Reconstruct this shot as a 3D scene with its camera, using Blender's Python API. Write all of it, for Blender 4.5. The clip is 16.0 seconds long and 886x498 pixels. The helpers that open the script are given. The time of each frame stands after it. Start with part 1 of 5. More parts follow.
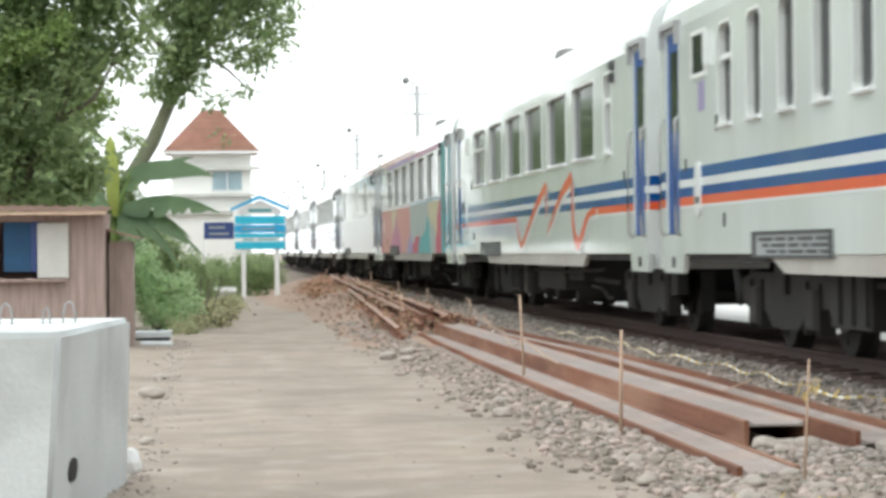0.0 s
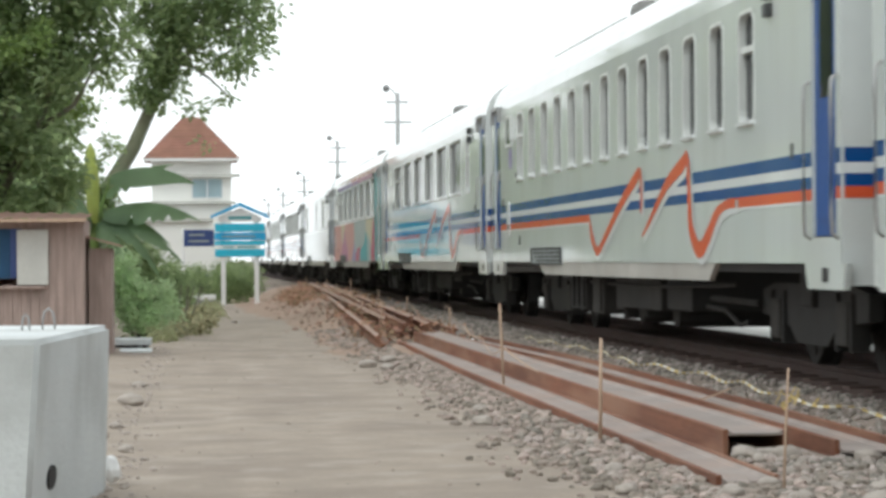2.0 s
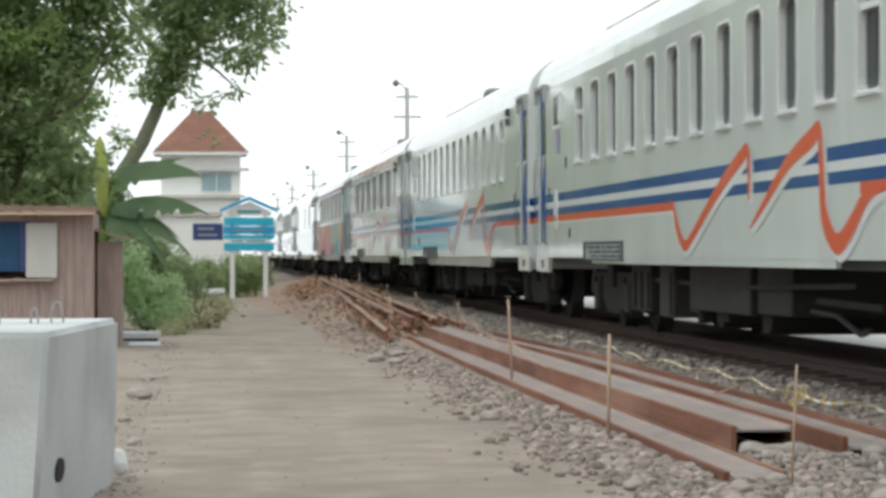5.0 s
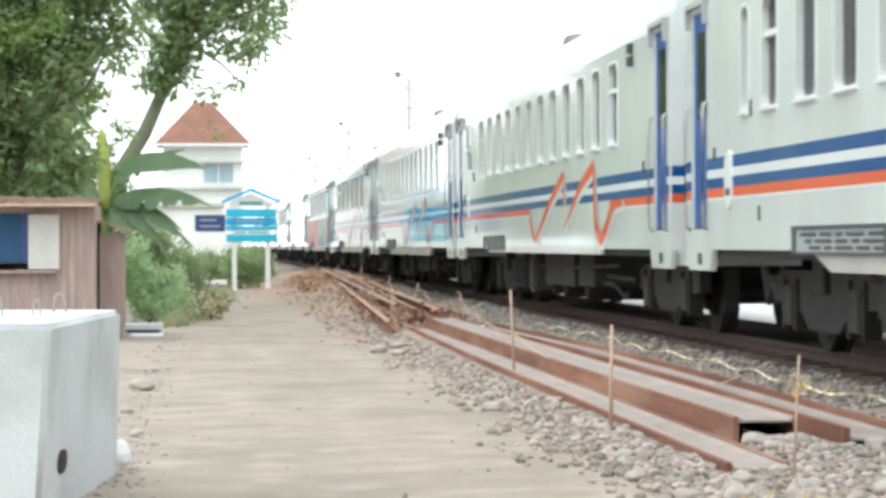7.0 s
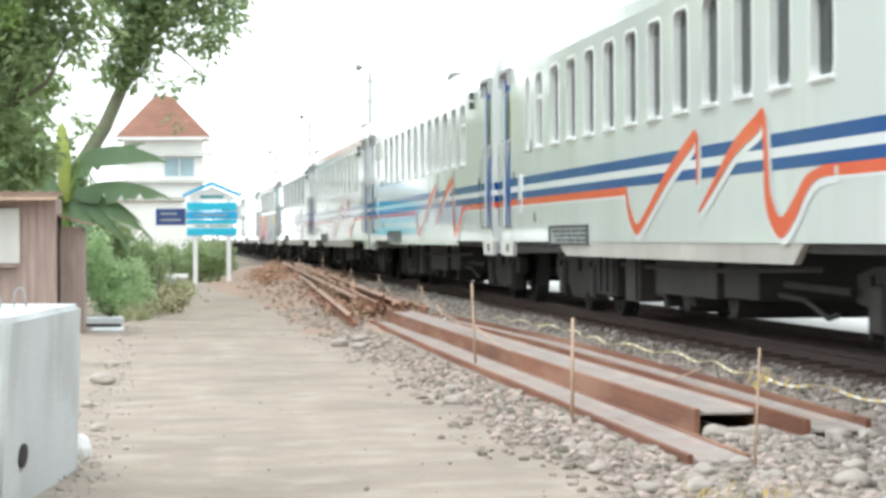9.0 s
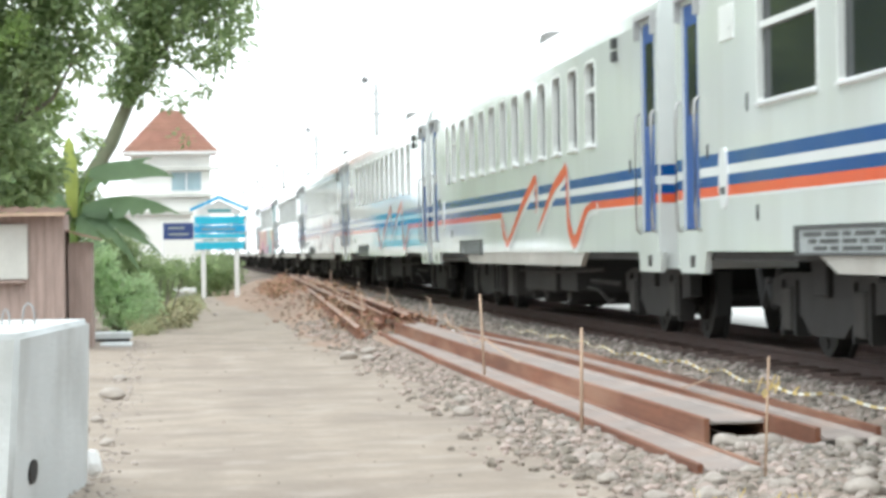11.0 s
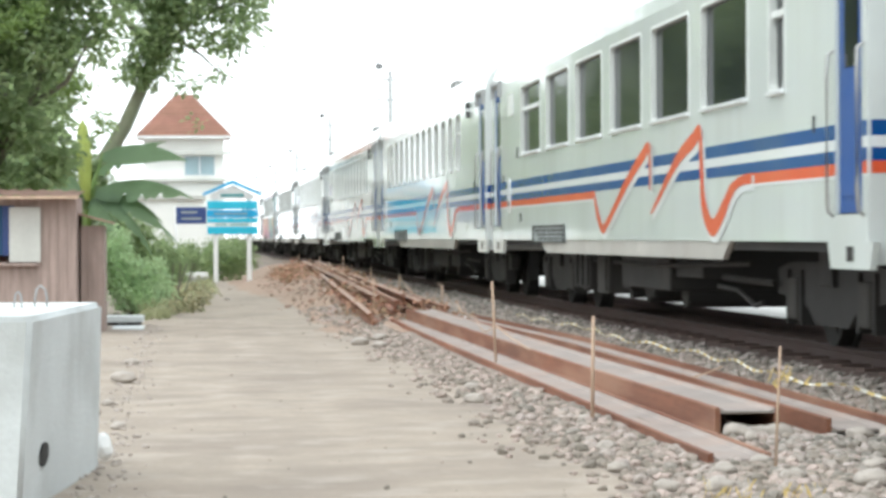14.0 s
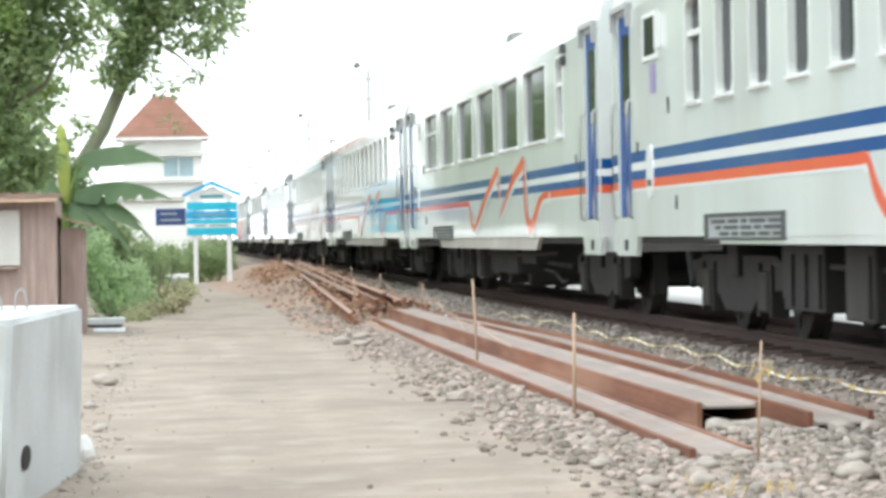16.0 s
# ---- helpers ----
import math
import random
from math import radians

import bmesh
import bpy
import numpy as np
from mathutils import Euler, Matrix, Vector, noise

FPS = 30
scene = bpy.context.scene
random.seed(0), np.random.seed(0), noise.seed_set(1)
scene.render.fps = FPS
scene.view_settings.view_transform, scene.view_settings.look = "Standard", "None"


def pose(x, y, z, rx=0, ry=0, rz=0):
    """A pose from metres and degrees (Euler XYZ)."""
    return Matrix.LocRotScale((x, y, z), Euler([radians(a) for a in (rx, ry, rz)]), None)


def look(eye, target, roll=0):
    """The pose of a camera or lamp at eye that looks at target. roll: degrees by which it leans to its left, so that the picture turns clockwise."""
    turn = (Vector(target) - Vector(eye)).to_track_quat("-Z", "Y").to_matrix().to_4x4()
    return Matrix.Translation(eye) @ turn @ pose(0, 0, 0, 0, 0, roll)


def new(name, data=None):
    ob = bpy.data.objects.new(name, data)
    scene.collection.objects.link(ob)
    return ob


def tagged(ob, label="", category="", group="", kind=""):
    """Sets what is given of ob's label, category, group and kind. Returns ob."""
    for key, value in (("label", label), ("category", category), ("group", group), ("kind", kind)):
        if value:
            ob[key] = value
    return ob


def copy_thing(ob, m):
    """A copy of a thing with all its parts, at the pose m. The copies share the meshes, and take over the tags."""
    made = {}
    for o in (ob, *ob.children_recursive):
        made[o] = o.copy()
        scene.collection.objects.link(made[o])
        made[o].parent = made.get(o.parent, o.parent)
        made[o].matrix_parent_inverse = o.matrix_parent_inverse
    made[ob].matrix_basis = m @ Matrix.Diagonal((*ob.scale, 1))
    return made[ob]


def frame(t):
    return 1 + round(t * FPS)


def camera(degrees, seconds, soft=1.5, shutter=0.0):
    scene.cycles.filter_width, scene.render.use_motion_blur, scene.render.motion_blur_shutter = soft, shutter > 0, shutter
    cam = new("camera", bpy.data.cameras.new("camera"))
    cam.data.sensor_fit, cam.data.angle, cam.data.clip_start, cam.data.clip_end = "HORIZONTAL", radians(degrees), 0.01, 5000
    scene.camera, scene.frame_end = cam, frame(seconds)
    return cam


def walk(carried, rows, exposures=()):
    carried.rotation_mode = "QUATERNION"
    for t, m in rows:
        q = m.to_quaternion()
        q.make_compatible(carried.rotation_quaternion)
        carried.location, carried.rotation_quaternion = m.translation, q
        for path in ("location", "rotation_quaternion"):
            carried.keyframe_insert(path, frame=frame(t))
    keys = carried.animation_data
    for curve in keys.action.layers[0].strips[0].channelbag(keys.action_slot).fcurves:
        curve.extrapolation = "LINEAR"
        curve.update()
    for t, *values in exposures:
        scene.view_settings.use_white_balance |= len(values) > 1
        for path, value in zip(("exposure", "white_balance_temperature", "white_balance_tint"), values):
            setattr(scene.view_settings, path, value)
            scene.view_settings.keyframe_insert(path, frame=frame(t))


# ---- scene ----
cam = camera(19.344, 16.0, soft=3.4, shutter=0.5)
EYE = (0.0, 0.0, 1.25)
# seconds, tilt, lean, turn of the held camera
TURNS = [
    (0.0, 90.040, 0.571, -5.143),
    (0.5, 90.197, 0.337, -5.597),
    (1.0, 90.527, 0.281, -5.845),
    (1.5, 90.301, 0.403, -5.686),
    (2.0, 90.216, 0.396, -5.585),
    (2.5, 90.397, 0.433, -5.780),
    (3.0, 90.628, 0.243, -6.177),
    (3.5, 90.741, -0.058, -6.358),
    (4.0, 90.491, -0.037, -6.251),
    (4.5, 90.434, -0.016, -6.186),
    (4.7, 90.272, 0.136, -5.428),
    (6.8, 89.815, 0.129, -5.317),
    (7.0, 89.908, 0.193, -5.342),
    (7.5, 89.913, 0.310, -5.941),
    (8.0, 89.833, 0.327, -5.787),
    (8.5, 89.678, 0.354, -5.736),
    (8.7, 89.767, 0.154, -6.099),
    (10.8, 89.646, 0.972, -5.959),
    (11.0, 90.013, 0.874, -6.027),
    (11.5, 90.274, 0.904, -6.459),
    (12.0, 89.477, 0.755, -6.462),
    (12.5, 88.997, 0.941, -5.506),
    (13.0, 89.245, 0.401, -4.837),
    (13.5, 89.577, 0.325, -4.919),
    (14.0, 89.724, 0.321, -5.751),
    (14.5, 89.731, 0.592, -5.613),
    (15.0, 89.636, 0.824, -5.814),
    (15.5, 89.713, 1.002, -6.027),
    (16.0, 89.683, 0.997, -6.193),
]
EXPOSURES = [(0.0, 0.42, 6380, 8), (0.5, -0.2, 6380, 8), (1.0, -0.23, 6380, 8), (1.5, -0.18, 6380, 8), (2.0, 0, 6380, 8), (2.5, -0.08, 6380, 8), (3.0, -0.31, 6380, 8), (3.5, -0.38, 6380, 8), (4.0, -0.37, 6380, 8), (4.5, -0.3, 6380, 8), (4.7, -0.25, 6380, 8), (6.8, 0.75, 6230, 7), (7.0, 0.7, 6230, 7), (7.5, 0.56, 6230, 7), (8.0, 0.6, 6230, 7), (8.5, 0.75, 6230, 7), (8.7, 0.75, 6230, 7), (10.8, 0.75, 6230, 7), (11.0, 0.72, 6230, 7), (11.5, -0.1, 6380, 8), (12.0, 0.7, 6230, 7), (12.5, 0.75, 6230, 7), (13.0, 0.5, 6230, 7), (13.5, 0.56, 6230, 7), (14.0, 0.66, 6230, 7), (14.5, 0.66, 6230, 7), (15.0, 0.74, 6230, 7), (15.5, 0.75, 6230, 7), (16.0, 0.77, 6230, 7)]
walk(cam, [(t, pose(*EYE, rx, ry, rz)) for t, rx, ry, rz in TURNS], EXPOSURES)

# ---- light: bright overcast ----
world = bpy.data.worlds.new("overcast_sky")
scene.world = world
world.use_nodes = True
wn = world.node_tree
for n in list(wn.nodes):
    wn.nodes.remove(n)
w_out = wn.nodes.new("ShaderNodeOutputWorld")
w_bg = wn.nodes.new("ShaderNodeBackground")
w_sky = wn.nodes.new("ShaderNodeTexSky")
w_sky.sky_type = "NISHITA"
w_sky.sun_disc = False
w_sky.sun_elevation = radians(58)
w_sky.sun_rotation = radians(215)
w_sky.air_density, w_sky.dust_density, w_sky.ozone_density = 1.0, 6.0, 1.0
w_mix = wn.nodes.new("ShaderNodeMixRGB")
w_mix.inputs[0].default_value = 0.9
w_mix.inputs[2].default_value = (15.6, 16.1, 16.2, 1)
w_bg.inputs[1].default_value = 0.09
wn.links.new(w_sky.outputs[0], w_mix.inputs[1])
wn.links.new(w_mix.outputs[0], w_bg.inputs[0])
wn.links.new(w_bg.outputs[0], w_out.inputs[0])
sun_data = bpy.data.lights.new("sun", "SUN")
sun_data.energy, sun_data.angle, sun_data.color = 0.7, radians(30), (1.0, 0.98, 0.94)
sun = new("sun", sun_data)
sun.matrix_world = look((-20, -25, 50), (0, 0, 0))


# ---- materials ----
def material(name, colour, rough=0.6, metal=0.0, vary=0.12, scale=8.0, fine=90.0, bump=0.15, stain=None, stain_amount=0.0, stain_scale=1.2,
             streak=None, object_random=0.0, island_random=0.0, spec=0.5, second=None, second_scale=3.0, second_amount=0.5, coat=0.0):
    """A surface with colour drift at two scales, optional stains and relief."""
    m = bpy.data.materials.new(name)
    m.use_nodes = True
    nt = m.node_tree
    bs = nt.nodes["Principled BSDF"]
    bs.inputs["Roughness"].default_value = rough
    bs.inputs["Metallic"].default_value = metal
    bs.inputs["Specular IOR Level"].default_value = spec
    tc = nt.nodes.new("ShaderNodeTexCoord")
    src = tc.outputs["Object"]
    if streak:
        mp = nt.nodes.new("ShaderNodeMapping")
        mp.inputs["Scale"].default_value = streak
        nt.links.new(src, mp.inputs["Vector"])
        src = mp.outputs["Vector"]

    def noise_node(s, detail=4.0):
        n = nt.nodes.new("ShaderNodeTexNoise")
        n.inputs["Scale"].default_value = s
        n.inputs["Detail"].default_value = detail
        nt.links.new(src, n.inputs["Vector"])
        return n.outputs["Fac"]

    def mix(fac, a, b, kind="MIX"):
        x = nt.nodes.new("ShaderNodeMixRGB")
        x.blend_type = kind
        for k, v in ((0, fac), (1, a), (2, b)):
            if isinstance(v, bpy.types.NodeSocket):
                nt.links.new(v, x.inputs[k])
            elif k == 0:
                x.inputs[0].default_value = v
            else:
                x.inputs[k].default_value = (*v, 1)
        return x.outputs[0]

    def ramp(fac, lo, hi, a=0.0, b=1.0):
        r = nt.nodes.new("ShaderNodeMapRange")
        r.inputs["From Min"].default_value, r.inputs["From Max"].default_value = lo, hi
        r.inputs["To Min"].default_value, r.inputs["To Max"].default_value = a, b
        nt.links.new(fac, r.inputs["Value"])
        return r.outputs["Result"]

    lo = tuple(c * (1 - vary) for c in colour)
    hi = tuple(min(1, c * (1 + vary)) for c in colour)
    big = noise_node(scale)
    small = noise_node(fine, 3.0)
    col = mix(ramp(big, 0.3, 0.7), lo, hi)
    col = mix(ramp(small, 0.25, 0.75, 0.0, 0.5), col, tuple(c * (1 - 1.6 * vary) for c in colour))
    if stain:
        st = noise_node(stain_scale, 6.0)
        col = mix(ramp(st, 0.48, 0.68, 0.0, stain_amount), col, stain)
    if second:
        st = noise_node(second_scale, 7.0)
        col = mix(ramp(st, 0.52, 0.66, 0.0, second_amount), col, second)
        grit = noise_node(fine * 2.3, 2.0)
        col = mix(ramp(grit, 0.6, 0.72, 0.0, 0.45), col, tuple(c * 0.55 for c in colour))
    bs.inputs["Coat Weight"].default_value = coat
    bs.inputs["Coat Roughness"].default_value = 0.06
    for amount, node, out in ((object_random, "ShaderNodeObjectInfo", "Random"), (island_random, "ShaderNodeNewGeometry", "Random Per Island")):
        if amount:
            oi = nt.nodes.new(node)
            hs = nt.nodes.new("ShaderNodeHueSaturation")
            nt.links.new(col, hs.inputs["Color"])
            nt.links.new(ramp(oi.outputs[out], 0, 1, 1 - amount, 1 + amount), hs.inputs["Value"])
            nt.links.new(ramp(oi.outputs[out], 0, 1, 0.5 + amount * 0.06, 0.5 - amount * 0.06), hs.inputs["Hue"])
            col = hs.outputs["Color"]
    nt.links.new(col, bs.inputs["Base Color"])
    nt.links.new(ramp(big, 0.2, 0.8, max(0.02, rough - 0.1), min(1, rough + 0.1)), bs.inputs["Roughness"])
    if bump:
        bp = nt.nodes.new("ShaderNodeBump")
        bp.inputs["Strength"].default_value = bump
        bp.inputs["Distance"].default_value = 0.02
        nt.links.new(small, bp.inputs["Height"])
        nt.links.new(bp.outputs["Normal"], bs.inputs["Normal"])
        if coat:
            nt.links.new(bp.outputs["Normal"], bs.inputs["Coat Normal"])
    return m


M = {}
M["livery"] = material("livery_grey", (0.66, 0.715, 0.70), 0.4, vary=0.05, scale=0.6, fine=1.3, bump=0.11, stain=(0.53, 0.55, 0.51), stain_amount=0.4, stain_scale=0.9, coat=1.0, streak=(1, 1.7, 0.3))
M["skirt"] = material("dusty_skirt_paint", (0.40, 0.39, 0.355), 0.6, vary=0.14, scale=0.9, fine=6, bump=0.03, stain=(0.28, 0.25, 0.215), stain_amount=0.5, stain_scale=1.4)
M["end_paint"] = material("end_wall_paint", (0.62, 0.66, 0.65), 0.4, vary=0.06, scale=0.8, fine=4, bump=0.01, stain=(0.45, 0.46, 0.43), stain_amount=0.3)
M["roof"] = material("roof_silver", (0.66, 0.69, 0.68), 0.3, metal=0.35, vary=0.06, scale=0.5, fine=4.0, bump=0.01, stain=(0.35, 0.36, 0.34), stain_amount=0.3)
M["blue"] = material("stripe_blue", (0.006, 0.072, 0.26), 0.5, spec=0.08, vary=0.08, scale=1, fine=1.3, bump=0.05, coat=0.8)
M["white"] = material("stripe_white", (0.74, 0.77, 0.78), 0.4, vary=0.04, scale=1, fine=1.3, bump=0.05, coat=0.8)
M["orange"] = material("stripe_orange", (0.68, 0.10, 0.035), 0.5, spec=0.25, vary=0.06, scale=1, fine=1.3, bump=0.05, coat=0.8)
M["door_blue"] = material("door_blue", (0.013, 0.07, 0.25), 0.45, spec=0.25, vary=0.08, scale=2, fine=10, bump=0.01)
M["glass"] = material("tinted_glass", (0.02, 0.024, 0.027), 0.05, vary=0.1, scale=1, fine=5, bump=0.0, spec=0.15)
M["frame"] = material("window_frame", (0.68, 0.71, 0.69), 0.35, vary=0.05, scale=3, fine=20, bump=0.0)
M["under"] = material("underframe", (0.019, 0.018, 0.017), 0.8, vary=0.25, scale=2, fine=20, bump=0.1, stain=(0.03, 0.024, 0.02), stain_amount=0.5)
M["ac_grey"] = material("ac_casing", (0.56, 0.58, 0.57), 0.6, vary=0.12, scale=2, fine=12, bump=0.05, stain=(0.2, 0.2, 0.19), stain_amount=0.5)
M["ac_dark"] = material("ac_dark", (0.22, 0.22, 0.21), 0.7, vary=0.2, scale=2, fine=12, bump=0.1)
M["steel"] = material("bright_steel", (0.42, 0.42, 0.41), 0.35, metal=0.8, vary=0.1, scale=3, fine=20, bump=0.0)
M["rubber"] = material("bellows_rubber", (0.03, 0.03, 0.03), 0.8, vary=0.2, bump=0.1)
M["plate"] = material("grille_plate", (0.045, 0.05, 0.05), 0.6, vary=0.2, scale=2, fine=30, bump=0.1)
M["plate_light"] = material("plate_marks", (0.30, 0.33, 0.33), 0.6, vary=0.15, bump=0.0)
M["dirt"] = material("packed_dirt", (0.308, 0.256, 0.206), 0.95, vary=0.2, scale=2.2, fine=18, bump=0.5, stain=(0.205, 0.168, 0.138), stain_amount=0.9, stain_scale=0.6, second=(0.40, 0.347, 0.295), second_scale=2.1, second_amount=0.42)
M["stone"] = material("ballast_stone", (0.335, 0.282, 0.24), 0.9, vary=0.3, scale=9, fine=60, bump=0.5, island_random=0.38)
M["ballast_grey"] = material("track_ballast", (0.33, 0.295, 0.262), 0.9, vary=0.2, scale=9, fine=60, bump=0.3, island_random=0.5)
M["bankstone"] = material("bank_stone", (0.375, 0.33, 0.29), 0.9, vary=0.25, scale=2.2, fine=9, bump=0.5, object_random=0.4)
M["gravel_bed"] = material("gravel_bed", (0.27, 0.22, 0.185), 0.95, vary=0.3, scale=6, fine=35, bump=0.8, stain=(0.2, 0.165, 0.13), stain_amount=0.6, stain_scale=1.5)
M["soil"] = material("red_brown_soil", (0.31, 0.215, 0.16), 0.95, vary=0.25, scale=3, fine=25, bump=0.8, stain=(0.34, 0.26, 0.20), stain_amount=0.6, stain_scale=0.9)
M["bigstone"] = material("loose_stone", (0.385, 0.345, 0.305), 0.9, vary=0.15, scale=9, fine=60, bump=0.3)
M["rust"] = material("rail_rust", (0.205, 0.08, 0.043), 0.85, vary=0.3, scale=4, fine=30, bump=0.3, stain=(0.31, 0.17, 0.108), stain_amount=0.75, stain_scale=3.0, streak=(1, 0.12, 1))
M["rail_top"] = material("worn_rail_head", (0.33, 0.225, 0.175), 0.8, metal=0.0, vary=0.2, scale=3, fine=30, bump=0.1)
M["darkrail"] = material("track_rail", (0.06, 0.035, 0.03), 0.8, vary=0.2, scale=2, fine=30, bump=0.2)
M["dust"] = material("pale_dust", (0.315, 0.272, 0.248), 0.95, vary=0.2, scale=2.5, fine=22, bump=0.25, stain=(0.33, 0.25, 0.21), stain_amount=0.7, stain_scale=1.6)
# oil stains plus the shade under the train, both put into this dark colour
M["oily"] = material("oily_shaded_ballast", (0.085, 0.052, 0.042), 0.9, vary=0.3, scale=3, fine=30, bump=0.6)
M["dusty_steel"] = material("dust_caked_steel", (0.04, 0.037, 0.033), 0.85, vary=0.5, scale=1.5, fine=9, bump=0.2, streak=(4, 4, 0.5), stain=(0.02, 0.018, 0.016), stain_amount=0.9, stain_scale=1.0)
M["tape_white"] = material("barrier_tape_white", (0.72, 0.70, 0.62), 0.6, vary=0.12, scale=6, fine=30, bump=0.0)
M["concrete"] = material("concrete", (0.60, 0.63, 0.63), 0.85, vary=0.1, scale=1.5, fine=40, bump=0.25, stain=(0.40, 0.415, 0.405), stain_amount=0.75, stain_scale=1.3)
M["wood"] = material("weathered_wood", (0.38, 0.29, 0.255), 0.9, vary=0.25, scale=3, fine=30, bump=0.3, streak=(6, 6, 0.6))
M["rusty_sheet"] = material("rusty_sheet", (0.33, 0.21, 0.16), 0.85, vary=0.25, scale=2, fine=20, bump=0.2)
M["panel"] = material("pale_panel", (0.56, 0.56, 0.52), 0.8, vary=0.1, scale=2, fine=30, bump=0.1)
M["cloth"] = material("blue_cloth", (0.03, 0.09, 0.18), 0.9, vary=0.2, scale=4, fine=30, bump=0.2)
def leafy(name, colour, glow, island=0.4):
    """Thin leaf: part of the light passes through."""
    m = material(name, colour, 0.55, vary=0.25, scale=2, fine=15, bump=0.0, island_random=island, spec=0.3)
    nt = m.node_tree
    bs = nt.nodes["Principled BSDF"]
    tr = nt.nodes.new("ShaderNodeBsdfTranslucent")
    tr.inputs["Color"].default_value = (*glow, 1)
    mx = nt.nodes.new("ShaderNodeMixShader")
    mx.inputs[0].default_value = 0.55
    nt.links.new(bs.outputs[0], mx.inputs[1])
    nt.links.new(tr.outputs[0], mx.inputs[2])
    nt.links.new(mx.outputs[0], nt.nodes["Material Output"].inputs["Surface"])
    return m


M["leaf"] = leafy("tree_leaf", (0.215, 0.28, 0.15), (0.37, 0.48, 0.22), 0.55)
M["leaf_light"] = leafy("young_leaf", (0.23, 0.32, 0.13), (0.36, 0.48, 0.15), 0.3)
M["bush"] = leafy("bush_leaf", (0.36, 0.48, 0.28), (0.56, 0.72, 0.40), 0.5)
M["banana"] = leafy("banana_leaf", (0.17, 0.25, 0.15), (0.26, 0.40, 0.18), 0.2)
M["mossy"] = material("mossy_bark", (0.17, 0.20, 0.125), 0.95, vary=0.3, scale=4, fine=20, bump=0.6, stain=(0.22, 0.19, 0.14), stain_amount=0.6)
M["furled"] = leafy("furled_leaf", (0.42, 0.48, 0.17), (0.55, 0.62, 0.2), 0.1)
M["bark"] = material("bark", (0.20, 0.185, 0.14), 0.95, vary=0.3, scale=4, fine=30, bump=0.5)
M["tile_roof"] = material("clay_tile", (0.36, 0.19, 0.14), 0.85, vary=0.2, scale=1.5, fine=10, bump=0.2, object_random=0.15)
M["plaster"] = material("white_plaster", (0.86, 0.86, 0.83), 0.8, vary=0.05, scale=0.8, fine=15, bump=0.05)
M["sign_blue"] = material("sign_blue", (0.02, 0.36, 0.66), 0.45, vary=0.08, scale=2, fine=15, bump=0.0)
M["sign_dark"] = material("sign_navy", (0.03, 0.06, 0.2), 0.45, vary=0.1, scale=2, fine=15, bump=0.0)
M["white_paint"] = material("white_paint", (0.78, 0.78, 0.77), 0.5, vary=0.05, scale=3, fine=20, bump=0.03)
M["bamboo"] = material("bamboo_stake", (0.50, 0.36, 0.26), 0.8, vary=0.15, scale=5, fine=40, bump=0.1)
M["yellow"] = material("barrier_tape_yellow", (0.62, 0.46, 0.16), 0.6, vary=0.2, scale=6, fine=30, bump=0.0)
M["dead_leaf"] = material("dead_leaf", (0.36, 0.22, 0.135), 0.8, vary=0.3, scale=3, fine=15, bump=0.0, island_random=0.5)
M["dry"] = material("dry_grass", (0.30, 0.28, 0.15), 0.7, vary=0.25, scale=2, fine=15, bump=0.0, island_random=0.4)
M["sign_cyan"] = material("sign_light_cyan", (0.03, 0.47, 0.66), 0.45, vary=0.08, scale=2, fine=15, bump=0.0)
M["pane"] = material("pale_pane", (0.35, 0.47, 0.52), 0.2, vary=0.15, scale=1, fine=6, bump=0.0)
M["pale_paving"] = material("pale_paving", (0.72, 0.71, 0.68), 0.9, vary=0.1, scale=0.6, fine=10, bump=0.1)
M["pole"] = material("pole_grey", (0.36, 0.37, 0.37), 0.6, vary=0.1, bump=0.0)
M["lamp"] = material("lamp_head", (0.16, 0.16, 0.16), 0.5, vary=0.1, bump=0.0)
M["mural_pink"] = material("mural_pink", (0.62, 0.10, 0.20), 0.4, vary=0.3, scale=0.7, fine=3, bump=0.0)
M["mural_teal"] = material("mural_teal", (0.10, 0.34, 0.36), 0.4, vary=0.2, scale=0.7, fine=3, bump=0.0)
M["mural_sky"] = material("mural_sky", (0.16, 0.46, 0.68), 0.4, vary=0.25, scale=0.7, fine=3, bump=0.0)
M["mural_violet"] = material("mural_violet", (0.28, 0.24, 0.42), 0.4, vary=0.3, scale=0.7, fine=3, bump=0.0)
